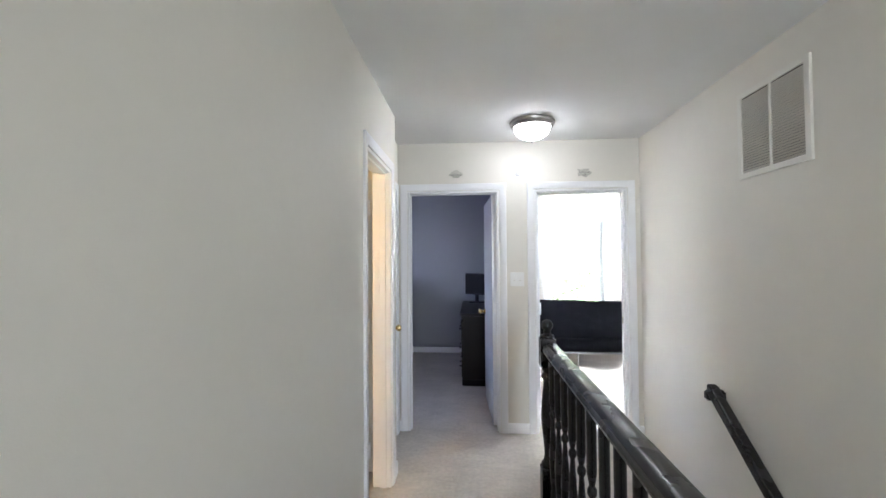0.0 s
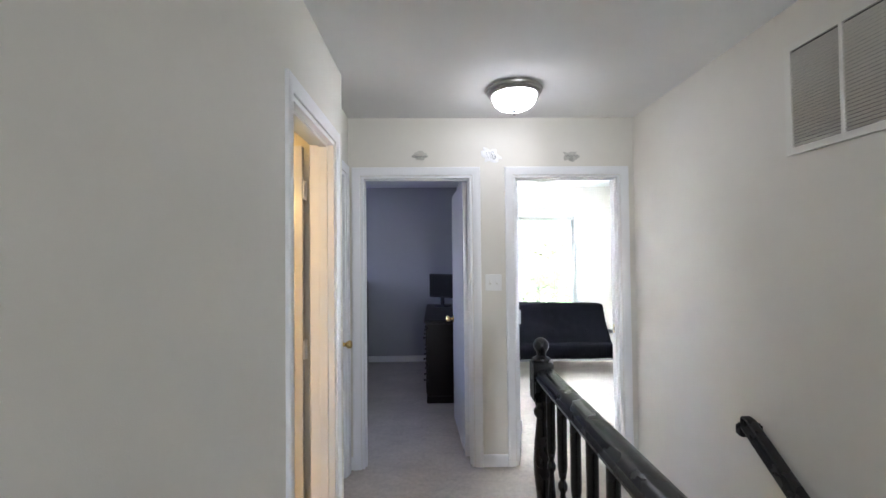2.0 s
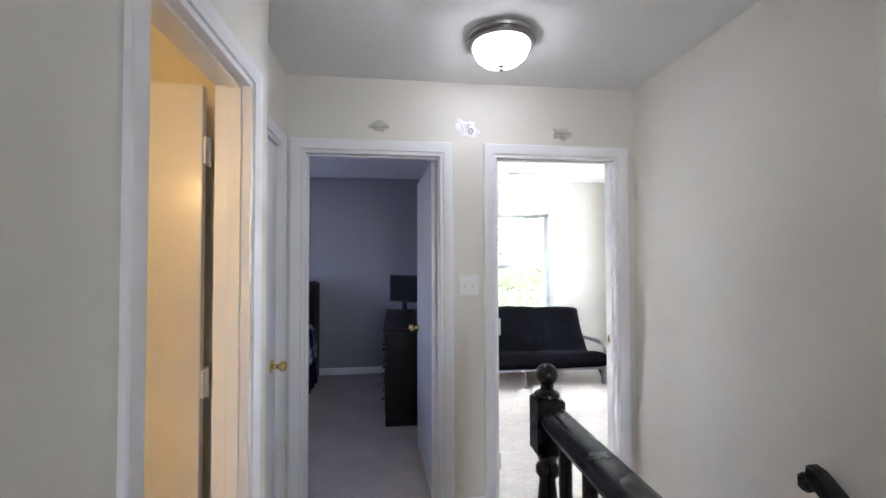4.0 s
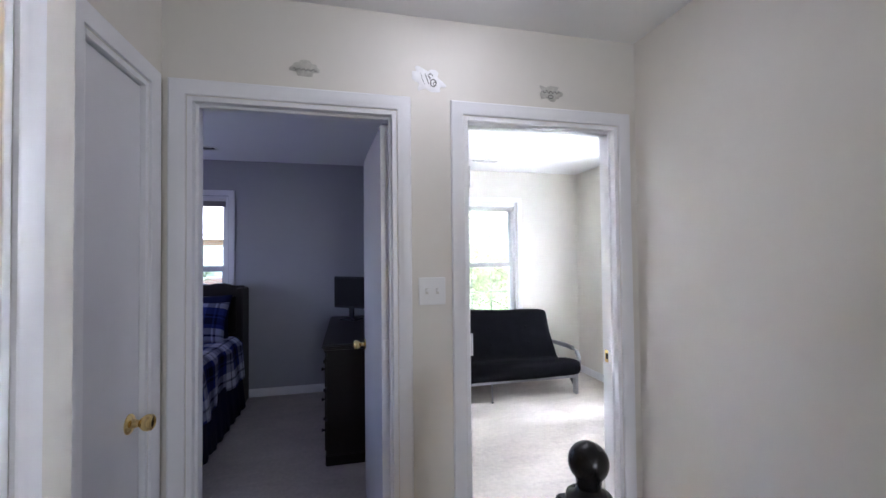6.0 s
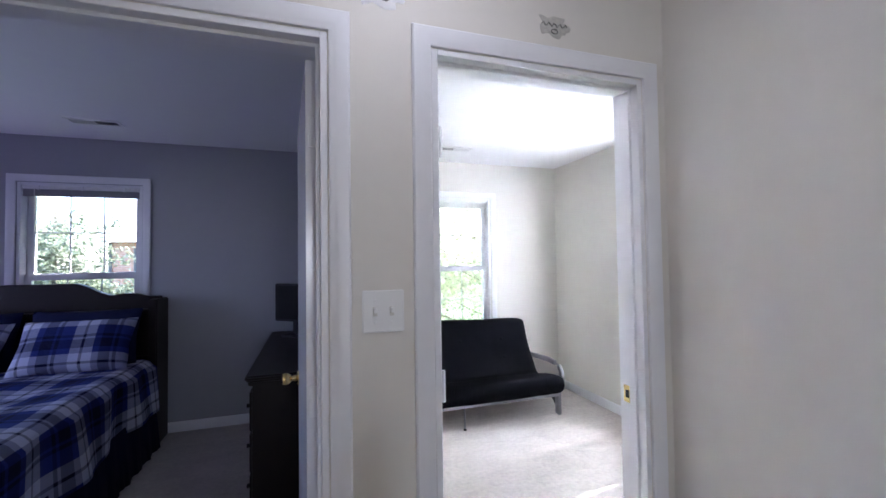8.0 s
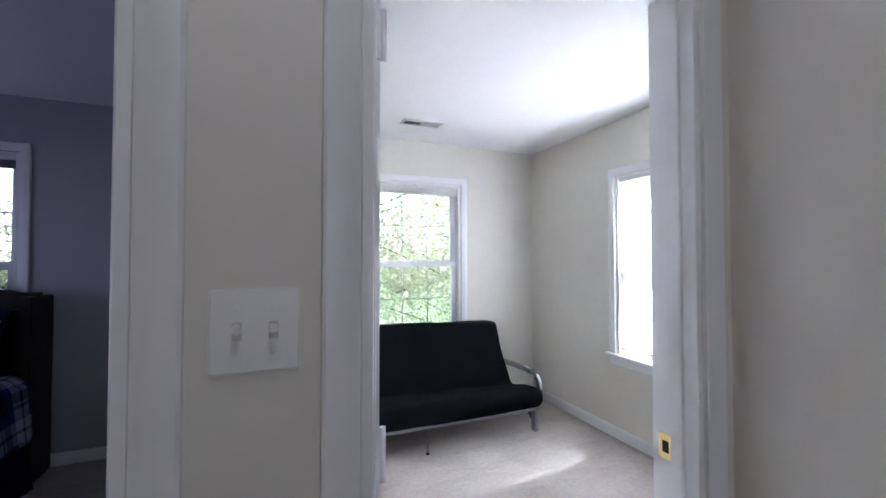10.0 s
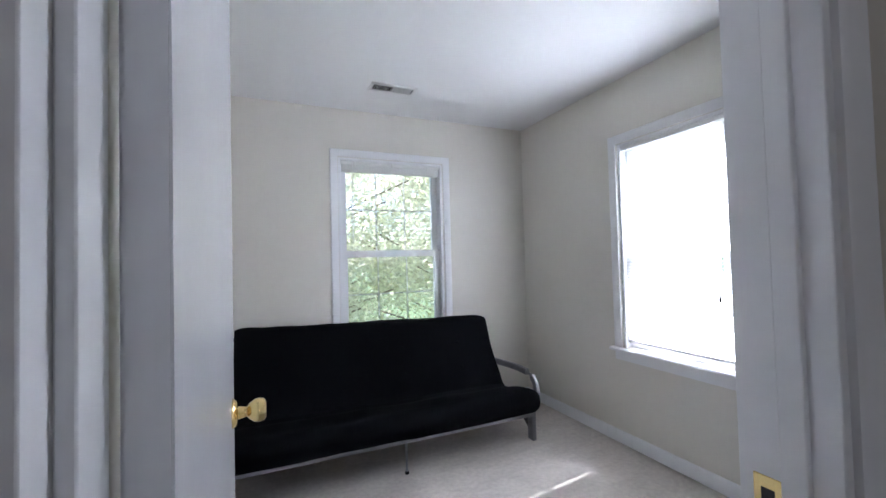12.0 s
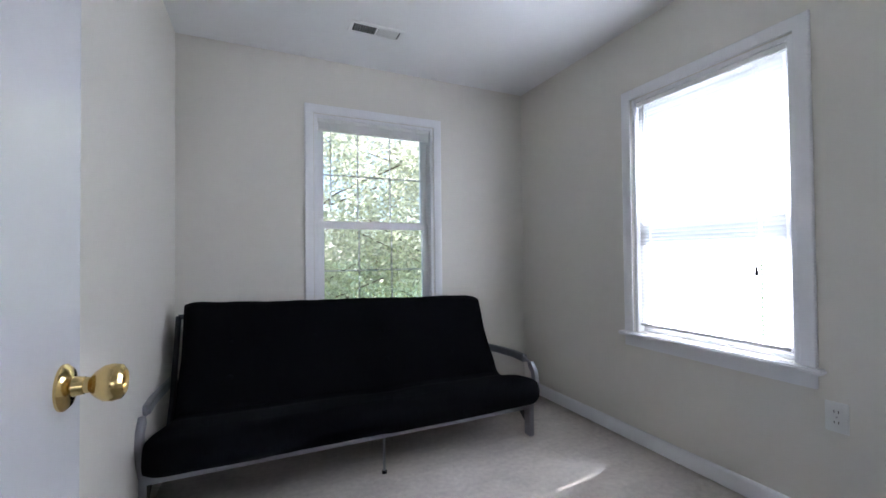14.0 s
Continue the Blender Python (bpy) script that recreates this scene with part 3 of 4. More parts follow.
blind(pose(W1_X0, BACK, WIN_Z1), W1_X1 - W1_X0, WIN_Z1 - WIN_Z0, False, "white venetian blind drawn up to the window head")
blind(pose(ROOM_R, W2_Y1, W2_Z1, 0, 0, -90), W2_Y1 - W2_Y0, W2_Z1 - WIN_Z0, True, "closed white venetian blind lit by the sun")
blind(pose(WB_X0, BACK, WB_Z1), WB_X1 - WB_X0, WB_Z1 - WIN_Z0, False, "grey venetian blind drawn up above the bed", GREYSLAT)

# ---- doors ----


def knob(parent, m):
    """A round brass knob with rose and neck; its own z points away from the door."""
    k = part("door_knob", lathe([(0.0, 0.024), (0.011, 0.024), (0.011, 0.03), (0.018, 0.036), (0.025, 0.046), (0.0265, 0.056), (0.024, 0.066), (0.018, 0.070), (0.016, 0.067), (0, 0.066)], 28), BRASS, parent, "polished brass knob")
    k.matrix_basis = m
    r = part("rose", lathe([(0, 0), (0.032, 0), (0.032, 0.003), (0.026, 0.009), (0.014, 0.012), (0.012, 0.024), (0, 0.025)], 28), BRASS, k)
    return k


def door(name, width, m, label, both=True, kz=0.93):
    """A flush slab; own x from the hinge edge, y its thickness, z up."""
    d = empty(name, m, label, "door", "", "structure")
    part("slab", box(0.003, width, 0, 0.035, 0.012, DOOR_H - 0.022, 0.002, 2), DOORPAINT, d)
    kx = width - 0.062
    knob(d, pose(kx, 0, kz, 90, 0, 0))
    if both:
        knob(d, pose(kx, 0.035, kz, -90, 0, 0))
    part("latch_plate", box(width - 0.0005, width + 0.0015, 0.006, 0.029, kz - 0.028, kz + 0.028), BRASS, d, "brass latch plate")
    for z in (0.22, 1.02, 1.80):
        part("hinge", box(-0.006, 0.0025, -0.004, 0.028, z - 0.045, z + 0.045, 0.001, 1), TRIM, d, "painted hinge leaf")
        part("hinge_pin", lathe([(0, z - 0.05), (0.006, z - 0.05), (0.006, z + 0.05), (0, z + 0.05)], 12, Matrix.Translation((-0.004, -0.004, 0))), TRIM, d)
    return d


# bedroom door swung in towards the partition; bright room's door swung in likewise
door("door_1", L_X1 - L_X0 - 0.042, pose(L_X1 - 0.022, FAR_B + 0.004, 0, 0, 0, 93.6), "white flush bedroom door standing open into the room", kz=0.91)
door("door_2", R_X1 - R_X0 - 0.042, pose(R_X0 + 0.057, FAR_B + 0.006, 0, 0, 0, 90.8), "white flush door with brass knob standing open into the room")
door("door_3", BATH_Y1 - BATH_Y0 - 0.04, pose(-0.006, BATH_Y1 + 0.010, 0, 0, 0, 182), "open bathroom door lit orange by a warm lamp")
d4 = door("door_4", CL_Y1 - CL_Y0 - 0.04, pose(CLOSET_X - 0.016, CL_Y0 + 0.02, 0, 0, 0, 90), "closed narrow white closet door with a brass knob", False, 0.90)

# ---- hall fixtures ----
lamp = empty("ceiling_light", pose(1.115, 5.73, H), "round flush ceiling light with a lit frosted bowl and steel rim", "ceiling light")
part("canopy", lathe([(0, 0), (0.158, 0), (0.163, -0.008), (0.160, -0.020), (0.150, -0.026), (0.152, -0.034), (0.144, -0.046), (0.136, -0.046), (0.136, -0.02), (0, -0.018)], 48), STEEL, lamp, "brushed steel rim")
part("glass_bowl", lathe([(0.130, -0.040), (0.128, -0.058), (0.117, -0.084), (0.093, -0.106), (0.058, -0.121), (0.02, -0.128), (0, -0.128)], 40), BOWL, lamp, "lit frosted glass bowl")
part("finial", lathe([(0, -0.156), (0.008, -0.152), (0.011, -0.145), (0.007, -0.138), (0.013, -0.132), (0.014, -0.127), (0, -0.125)], 16), STEEL, lamp)

grille = empty("return_air_grille", pose(HALL_R, 4.505, 1.853), "large white louvred return air grille high on the wall", "vent")
GW, GH = 0.45, 0.438
part("frame", solid([-0.012, 0.0], [0, 0.028, GW / 2 - 0.006, GW / 2 + 0.006, GW - 0.028, GW], [0, 0.028, GH - 0.028, GH],
                    lambda x, y, z: 0.028 < z < GH - 0.028 and (0.028 < y < GW / 2 - 0.006 or GW / 2 + 0.006 < y < GW - 0.028)), GRILLE_FRAME, grille)
part("backing", box(-0.0035, -0.001, 0.028, GW - 0.028, 0.028, GH - 0.028), RECESS_SHADE, grille, "near-black sheet painting the duct shade behind the louvres")
base = None
for side in (0, 1):
    y0 = 0.029 if side == 0 else GW / 2 + 0.007
    for i in range(29):
        if base is None:
            base = part("louvre", box(-0.006, 0.006, 0, GW / 2 - 0.036, -0.0006, 0.0006), GRILLE, grille)
            ob = base
        else:
            ob = base.copy()
            scene.collection.objects.link(ob)
            ob.parent = grille
        ob.matrix_basis = pose(-0.0065, y0, 0.036 + i * 0.0129, 0, 48, 0)

sw = empty("light_switch", pose(1.048, FAR, 1.282), "white double toggle light switch plate between the doors", "light switch")
part("plate", box(-0.058, 0.058, -0.007, 0, -0.058, 0.058, 0.003, 3), PLASTIC, sw)
for x in (-0.023, 0.023):
    part("toggle", box(x - 0.005, x + 0.005, -0.024, -0.006, -0.003, 0.011, 0.002, 2), PLASTIC, sw)
    # greyer plate laid on top paints the shade of the toggle's slot
    part("slot_patch", box(x - 0.0062, x + 0.0062, -0.0078, -0.0066, -0.013, 0.012, 0.0004, 1), GRILLE, sw)
    for z in (-0.03, 0.03):
        part("screw", lathe([(0, 0), (0.0032, 0), (0.0028, 0.0012), (0, 0.0014)], 10, pose(x, -0.007, z, 90, 0, 0)), PLASTIC, sw)


def splotch(name, m, w, h, material, label, seed, lobes, skew=0.0):
    """A thin irregular patch on the wall, in its own x-z plane, proud on -y."""
    rnd = random.Random(seed)
    bm = bmesh.new()
    n = 36
    ph = [rnd.uniform(0, 6.28) for _ in range(4)]
    ring = []
    for i in range(n):
        a = 2 * math.pi * i / n
        r = 1 + 0.16 * math.sin(lobes * a + ph[0]) + 0.10 * math.sin((lobes + 3) * a + ph[1]) + 0.05 * rnd.uniform(-1, 1)
        ring.append((0.5 * w * r * math.copysign(abs(math.cos(a)) ** 0.7, math.cos(a)), 0.5 * h * r * math.copysign(abs(math.sin(a)) ** 0.7, math.sin(a))))
    ring = [(x - skew * z, z) for x, z in ring]
    low = [bm.verts.new((x, 0, z)) for x, z in ring]
    top = [bm.verts.new((x * 0.93, -0.0016, z * 0.93)) for x, z in ring]
    for i in range(n):
        bm.faces.new((low[i], low[(i + 1) % n], top[(i + 1) % n], top[i]))
    bm.faces.new(top)
    ob = link(name, bm, material)
    ob.matrix_world = m
    return tagged(ob, label, "wall mark")


def script_line(parent, points, r=0.0016):
    part("lettering", tube(points, r, seg=6, up=(0, 1, 0)), INK, parent, "dark scrawled lettering")


p1 = splotch("wall_patch", pose(0.540, FAR - 0.0006, 2.182), 0.098, 0.058, PATCH, "grey smudged lettering sticker above the bedroom door", 3, 4)
script_line(p1, [(-0.045 + 0.006 * i, -0.003, -0.006 + 0.006 * math.sin(i * 2.1)) for i in range(16)])
p2 = splotch("wall_patch", pose(1.038, FAR - 0.0006, 2.182), 0.122, 0.098, PLASTER, "torn patch of bare white plaster between the doors", 11, 6, 0.3)
script_line(p2, [(-0.012, -0.003, 0.024), (-0.004, -0.003, 0.004), (0.004, -0.003, -0.02)], 0.0014)
script_line(p2, [(-0.030, -0.003, 0.028), (-0.026, -0.003, 0.006), (-0.014, -0.003, -0.022)], 0.0010)
script_line(p2, [(0.010, -0.003, 0.030), (0.006, -0.003, 0.008), (0.016, -0.003, -0.016)], 0.0010)
script_line(p2, [(0.030 + 0.006 * math.cos(a * 0.7), -0.003, -0.016 + 0.008 * math.sin(a * 0.7)) for a in range(10)], 0.0016)
script_line(p2, [(0.024 + 0.013 * math.cos(a * 0.7), -0.003, -0.013 + 0.016 * math.sin(a * 0.7)) for a in range(10)], 0.0022)
script_line(p2, [(0.012 + 0.010 * math.cos(a * 0.7), -0.003, 0.016 + 0.009 * math.sin(a * 0.7)) for a in range(8)], 0.0014)
p3 = splotch("wall_patch", pose(1.612, FAR - 0.0006, 2.172), 0.105, 0.066, PATCH, "grey smudged lettering sticker above the bright doorway", 7, 5)
script_line(p3, [(-0.046 + 0.0062 * i, -0.003, 0.003 + 0.007 * math.sin(i * 1.9)) for i in range(16)])
script_line(p3, [(0.012 * math.cos(a * 0.7), -0.003, -0.018 + 0.008 * math.sin(a * 0.7)) for a in range(10)])

# balustrade along the stairwell
RAIL_X, NEWEL_Y, RAIL_TOP = 1.103, 5.163, 0.978
bal = empty("stair_balustrade", pose(RAIL_X, NEWEL_Y, 0), "glossy black wooden balustrade with turned spindles and ball-topped newel", "balustrade")
newel_post = part("newel_post", box(-0.044, 0.044, -0.044, 0.044, 0, 0.26, 0.004, 2), BLACKWOOD, bal)
part("turned_shaft", lathe([(0.036, 0.255), (0.042, 0.27), (0.042, 0.285), (0.030, 0.30), (0.024, 0.33), (0.030, 0.42), (0.039, 0.50), (0.041, 0.56), (0.036, 0.64), (0.027, 0.72), (0.024, 0.75), (0.036, 0.765), (0.037, 0.785), (0.026, 0.80), (0.033, 0.82), (0.042, 0.835)], 24), BLACKWOOD, newel_post)
part("upper_block", box(-0.044, 0.044, -0.044, 0.044, 0.83, 1.0, 0.006, 2), BLACKWOOD, newel_post)
ball = [(0.034, 0.998), (0.040, 1.006), (0.038, 1.014), (0.024, 1.020), (0.019, 1.028), (0.021, 1.032)]
ball += [(0.034 * math.cos(radians(a)), 1.070 + 0.034 * math.sin(radians(a))) for a in range(-50, 90, 12)] + [(0, 1.106)]
part("ball_finial", lathe(ball, 28), BLACKWOOD, newel_post)
RAIL_END = 1.9 - NEWEL_Y
prof = [(-0.031, -0.026), (-0.034, -0.012), (-0.030, -0.002), (-0.030, 0.008), (-0.022, 0.020), (-0.010, 0.026), (0.010, 0.026), (0.022, 0.020), (0.030, 0.008), (0.030, -0.002), (0.034, -0.012), (0.031, -0.026), (0.020, -0.030), (-0.020, -0.030)]
bm = bmesh.new()
ends = [[bm.verts.new((1.42 * x + 0.009, y, RAIL_TOP - 0.026 + z)) for x, z in prof] for y in (-0.044, RAIL_END)]
for i in range(len(prof)):
    bm.faces.new((ends[0][i], ends[0][(i + 1) % len(prof)], ends[1][(i + 1) % len(prof)], ends[1][i]))
bm.faces.new(ends[0])
bm.faces.new(ends[1])
part("hand_rail", bm, BLACKWOOD, bal, "glossy moulded black rail")
end_post = part("end_post", box(-0.044, 0.044, RAIL_END - 0.088, RAIL_END, 0, 1.0, 0.006, 2), BLACKWOOD, bal)
part("shoe_rail", box(-0.034, 0.034, RAIL_END, -0.044, 0.0, 0.028, 0.004, 2), BLACKWOOD, bal)
SPINDLE = [(0, 0.026), (0.019, 0.026), (0.019, 0.16), (0.013, 0.175), (0.019, 0.19), (0.011, 0.205), (0.015, 0.25), (0.021, 0.33), (0.0215, 0.40), (0.016, 0.50), (0.010, 0.585), (0.018, 0.60), (0.018, 0.615), (0.010, 0.63), (0.014, 0.645), (0.019, 0.68), (0.019, 0.931), (0, 0.931)]
base = None
y = -0.135
while y > RAIL_END + 0.05:
    if base is None:
        base = part("spindle", lathe(SPINDLE, 10), BLACKWOOD, bal)
        ob = base
    else:
        ob = base.copy()
        scene.collection.objects.link(ob)
        ob.parent = bal
    ob.matrix_basis = pose(0, y, 0)
    y -= 0.145

# wall handrail down the stairs
SL = RISE / RUN
hr = empty("wall_handrail", pose(HALL_R - 0.078, 5.105, 0.730), "glossy black wooden handrail sloping down the stairwell wall", "handrail")
L = 3.3
part("rail", tube([(0, 0.012, 0.0), (0, 0, 0), (0, -L, -L * SL)], 0.026, 0.030, 20, square=True), BLACKWOOD, hr)
part("end_return", box(-0.028, 0.076, 0.004, 0.046, -0.062, -0.006, 0.010, 3), BLACKWOOD, hr)
for d in (0.55, 1.7, 2.8):
    br = part("bracket", tube([(0.077, -d, -d * SL - 0.075), (0.03, -d, -d * SL - 0.07), (0.004, -d, -d * SL - 0.028)], 0.006, seg=10, up=(0, 1, 0)), BRASS, hr)
    part("bracket_plate", lathe([(0, 0), (0.022, 0), (0.02, 0.004), (0, 0.005)], 16, pose(0.077, -d, -d * SL - 0.075, 0, -90, 0)), BRASS, br)

# ---- bright room ----


def futon():
    f = empty("futon", pose(2.019, 8.34, 0), "black futon with silver metal frame standing before the window", "futon")
    hw = 0.976
    line = []
    seat = [(-0.075, 0.296), (0.04, 0.292), (0.16, 0.268)]
    back = [(0.27, 0.29), (0.345, 0.44), (0.42, 0.61), (0.485, 0.795)]
    ctl = seat + back
    for i in range(len(ctl) - 1):
        for k in range(6):
            a = k / 6
            p = [Vector(ctl[max(0, min(len(ctl) - 1, i + d))]) for d in (-1, 0, 1, 2)]
            line.append(0.5 * ((2 * p[1]) + (-p[0] + p[2]) * a + (2 * p[0] - 5 * p[1] + 4 * p[2] - p[3]) * a * a + (-p[0] + 3 * p[1] - 3 * p[2] + p[3]) * a ** 3))
    line.append(Vector(ctl[-1]))
    n = len(line)
    th = 0.082

    def ring(scale):
        up, dn = [], []
        for i, c in enumerate(line):
            d = (line[min(i + 1, n - 1)] - line[max(i - 1, 0)]).normalized()
            nr = Vector((-d.y, d.x))
            up.append(c + nr * th * scale)
            dn.append(c - nr * th * scale)
        d1, d0 = (line[-1] - line[-2]).normalized(), (line[0] - line[1]).normalized()
        cap1 = [line[-1] + (Vector((-d1.y, d1.x)) * math.cos(a) + d1 * math.sin(a) * 0.55) * th * scale for a in (0.5, 1.05, 1.57, 2.09, 2.6)]
        cap0 = [line[0] + (Vector((d0.y, -d0.x)) * -math.cos(a) + d0 * math.sin(a) * 0.75) * th * scale for a in (0.5, 1.05, 1.57, 2.09, 2.6)]
        return up + cap1 + dn[::-1] + cap0

    bm = bmesh.new()
    m = 64
    rings = []
    for i in range(m + 1):
        s = i / m
        x = -1 + 2 * s
        edge = min(s, 1 - s) * m
        scale = 1.0 if edge >= 3 else (0.72, 0.91, 0.98)[int(edge)]
        row = []
        for j, q in enumerate(ring(scale)):
            depth = max(0.0, min(1.0, (0.34 - q.x) / 0.40))
            half = 0.885 + 0.078 * depth
            v = Vector((x * half - 0.012 + 0.016 * depth, q.x, q.y))
            v.z -= 0.026 * x * max(0.0, min(1.0, (q.y - 0.30) / 0.5))
            v += 0.010 * Vector((0, noise.noise(v * 3.1), noise.noise(v * 3.1 + Vector((7, 1, 3))))) + 0.004 * Vector((0, noise.noise(v * 11), noise.noise(v * 11 + Vector((2, 5, 9)))))
            row.append(bm.verts.new(v))
        rings.append(row)
    k = len(rings[0])
    for a, b in zip(rings, rings[1:]):
        for j in range(k):
            bm.faces.new((a[j], a[(j + 1) % k], b[(j + 1) % k], b[j]))
    bm.faces.new(rings[0])
    bm.faces.new(rings[-1])
    mt = link("mattress", bm, BLACKCLOTH, f, "black cotton mattress", 70)
    for tx in (-0.62, -0.2, 0.2, 0.62):
        for ty, tz, rx in ((0.322, 0.66, 66), (0.255, 0.50, 66)):
            part("tuft", lathe([(0, 0.004), (0.010, 0.003), (0.014, 0.0), (0.012, -0.003), (0, -0.004)], 12, pose(tx - 0.05, ty, tz, 90 - 24, 0, 0)), BLACKCLOTH, mt)
    # frame
    part("front_rail", box(-hw, hw, -0.055, -0.025, 0.180, 0.222, 0.004, 2), SILVER, f, "silver front rail")
    part("rear_rail", box(-hw, hw, 0.30, 0.33, 0.175, 0.212, 0.004, 2), GUNMETAL, f)
    for sx in (-1, 1):
        x = sx * hw
        part("front_leg", box(x - 0.016, x + 0.016, -0.03, 0.03, 0.0, 0.225, 0.004, 2), SILVER, f, "silver front leg")
        arm = [(x, -0.015, 0.21), (x, -0.052, 0.28), (x, -0.070, 0.345), (x, -0.060, 0.40), (x, -0.025, 0.438), (x, 0.04, 0.458), (x, 0.15, 0.463), (x, 0.35, 0.452), (x, 0.62, 0.43)]
        part("arm_rest", tube(arm, 0.015, 0.022, 14, up=(0, 1, 0.3), square=True), SILVER, f, "curved metal arm rest")
        part("rear_leg", tube([(x, 0.62, 0.43), (x, 0.66, 0.415), (x, 0.675, 0.37), (x, 0.675, 0.0)], 0.016, 0.018, 12, up=(0, 1, 0.2)), GUNMETAL, f)
        gus = bmesh.new()
        gv = [gus.verts.new((x + dx, yy, zz)) for dx in (-0.012, 0.012) for yy, zz in ((0.03, 0.155), (0.03, 0.075), (0.13, 0.155))]
        for q in ((0, 1, 2), (3, 5, 4), (0, 3, 4, 1), (1, 4, 5, 2), (2, 5, 3, 0)):
            gus.faces.new([gv[i] for i in q])
        part("leg_gusset", gus, GUNMETAL, f)
        part("side_rail", box(x - 0.014, x + 0.014, -0.02, 0.675, 0.155, 0.20, 0.003, 1), GUNMETAL, f)
        bx = -0.945 if sx < 0 else 0.80
        part("back_frame", tube([(bx, 0.28, 0.20), (bx, 0.41, 0.36), (bx, 0.585, 0.78)], 0.014, 0.02, 12, up=(0, 1, 0.2)), GUNMETAL, f, "dark back frame post")
    part("back_top_rail", tube([(-0.945, 0.585, 0.78), (0.80, 0.585, 0.78)], 0.014, seg=12), GUNMETAL, f)
    for i in range(9):
        sx = -0.8 + 0.2 * i
        part("slat_wire", tube([(sx, -0.04, 0.212), (sx, 0.29, 0.205)], 0.006, seg=8), GUNMETAL, f)
    part("centre_leg", tube([(0.045, -0.04, 0.185), (0.045, -0.045, 0.012)], 0.007, seg=10, up=(0, 1, 0)), SILVER, f, "thin centre leg")
    part("leg_foot", lathe([(0, 0), (0.013, 0), (0.013, 0.010), (0.008, 0.014), (0, 0.014)], 14, Matrix.Translation((0.045, -0.045, 0))), DARKPLASTIC, f)
    return f


futon()


def ceiling_vent(m, label):
    """A ceiling register with two banks of slats; own x along its length, z up to the ceiling."""
    v = empty("ceiling_vent", m, label, "vent", "ceiling vents")
    w, d = 0.32, 0.125
    part("frame", solid([-w / 2, -w / 2 + 0.02, -0.004, 0.004, w / 2 - 0.02, w / 2], [-d / 2, -d / 2 + 0.02, d / 2 - 0.02, d / 2], [-0.009, 0],
                        lambda x, y, z: abs(y) < d / 2 - 0.02 and 0.004 < abs(x) < w / 2 - 0.02), PLASTIC, v)
    part("duct", box(-w / 2 + 0.02, w / 2 - 0.02, -d / 2 + 0.02, d / 2 - 0.02, -0.0025, -0.0008), RECESS_SHADE, v, "near-black sheet painting the duct shade behind the slats")
    for side in (-1, 1):
        for i in range(9):
            x = side * (0.014 + i * 0.0138)
            s = part("slat", box(-0.006, 0.006, -d / 2 + 0.021, d / 2 - 0.021, -0.0005, 0.0005), PLASTIC, v)
            s.matrix_basis = pose(x, 0, -0.006, 0, 38 if side > 0 else -64, 0)
    return v


ceiling_vent(pose(2.122, 8.60, H), "white slatted register set in the ceiling above the futon")
ceiling_vent(pose(-0.625, 8.60, H), "white slatted register set in the bedroom ceiling")

outlet = empty("wall_outlet", pose(ROOM_R, 7.071, 0.473, 0, 0, -90), "white duplex outlet low on the wall under the window", "outlet")
part("plate", box(-0.036, 0.036, -0.006, 0, -0.058, 0.058, 0.0025, 2), PLASTIC, outlet)
for z in (-0.020, 0.020):
    face = part("receptacle", box(-0.0165, 0.0165, -0.008, -0.005, z - 0.0135, z + 0.0135, 0.004, 2), PLASTIC, outlet)
    for x in (-0.0065, 0.0065):
        part("slot_patch", box(x - 0.0012, x + 0.0012, -0.0086, -0.0078, z - 0.004, z + 0.006), RECESS_SHADE, face)
part("screw", lathe([(0, 0), (0.003, 0), (0.0026, 0.001), (0, 0.0012)], 10, pose(0, -0.006, 0, 90, 0, 0)), STEEL, outlet)

# ---- bedroom ----
BX, BW = -1.09, 0.78


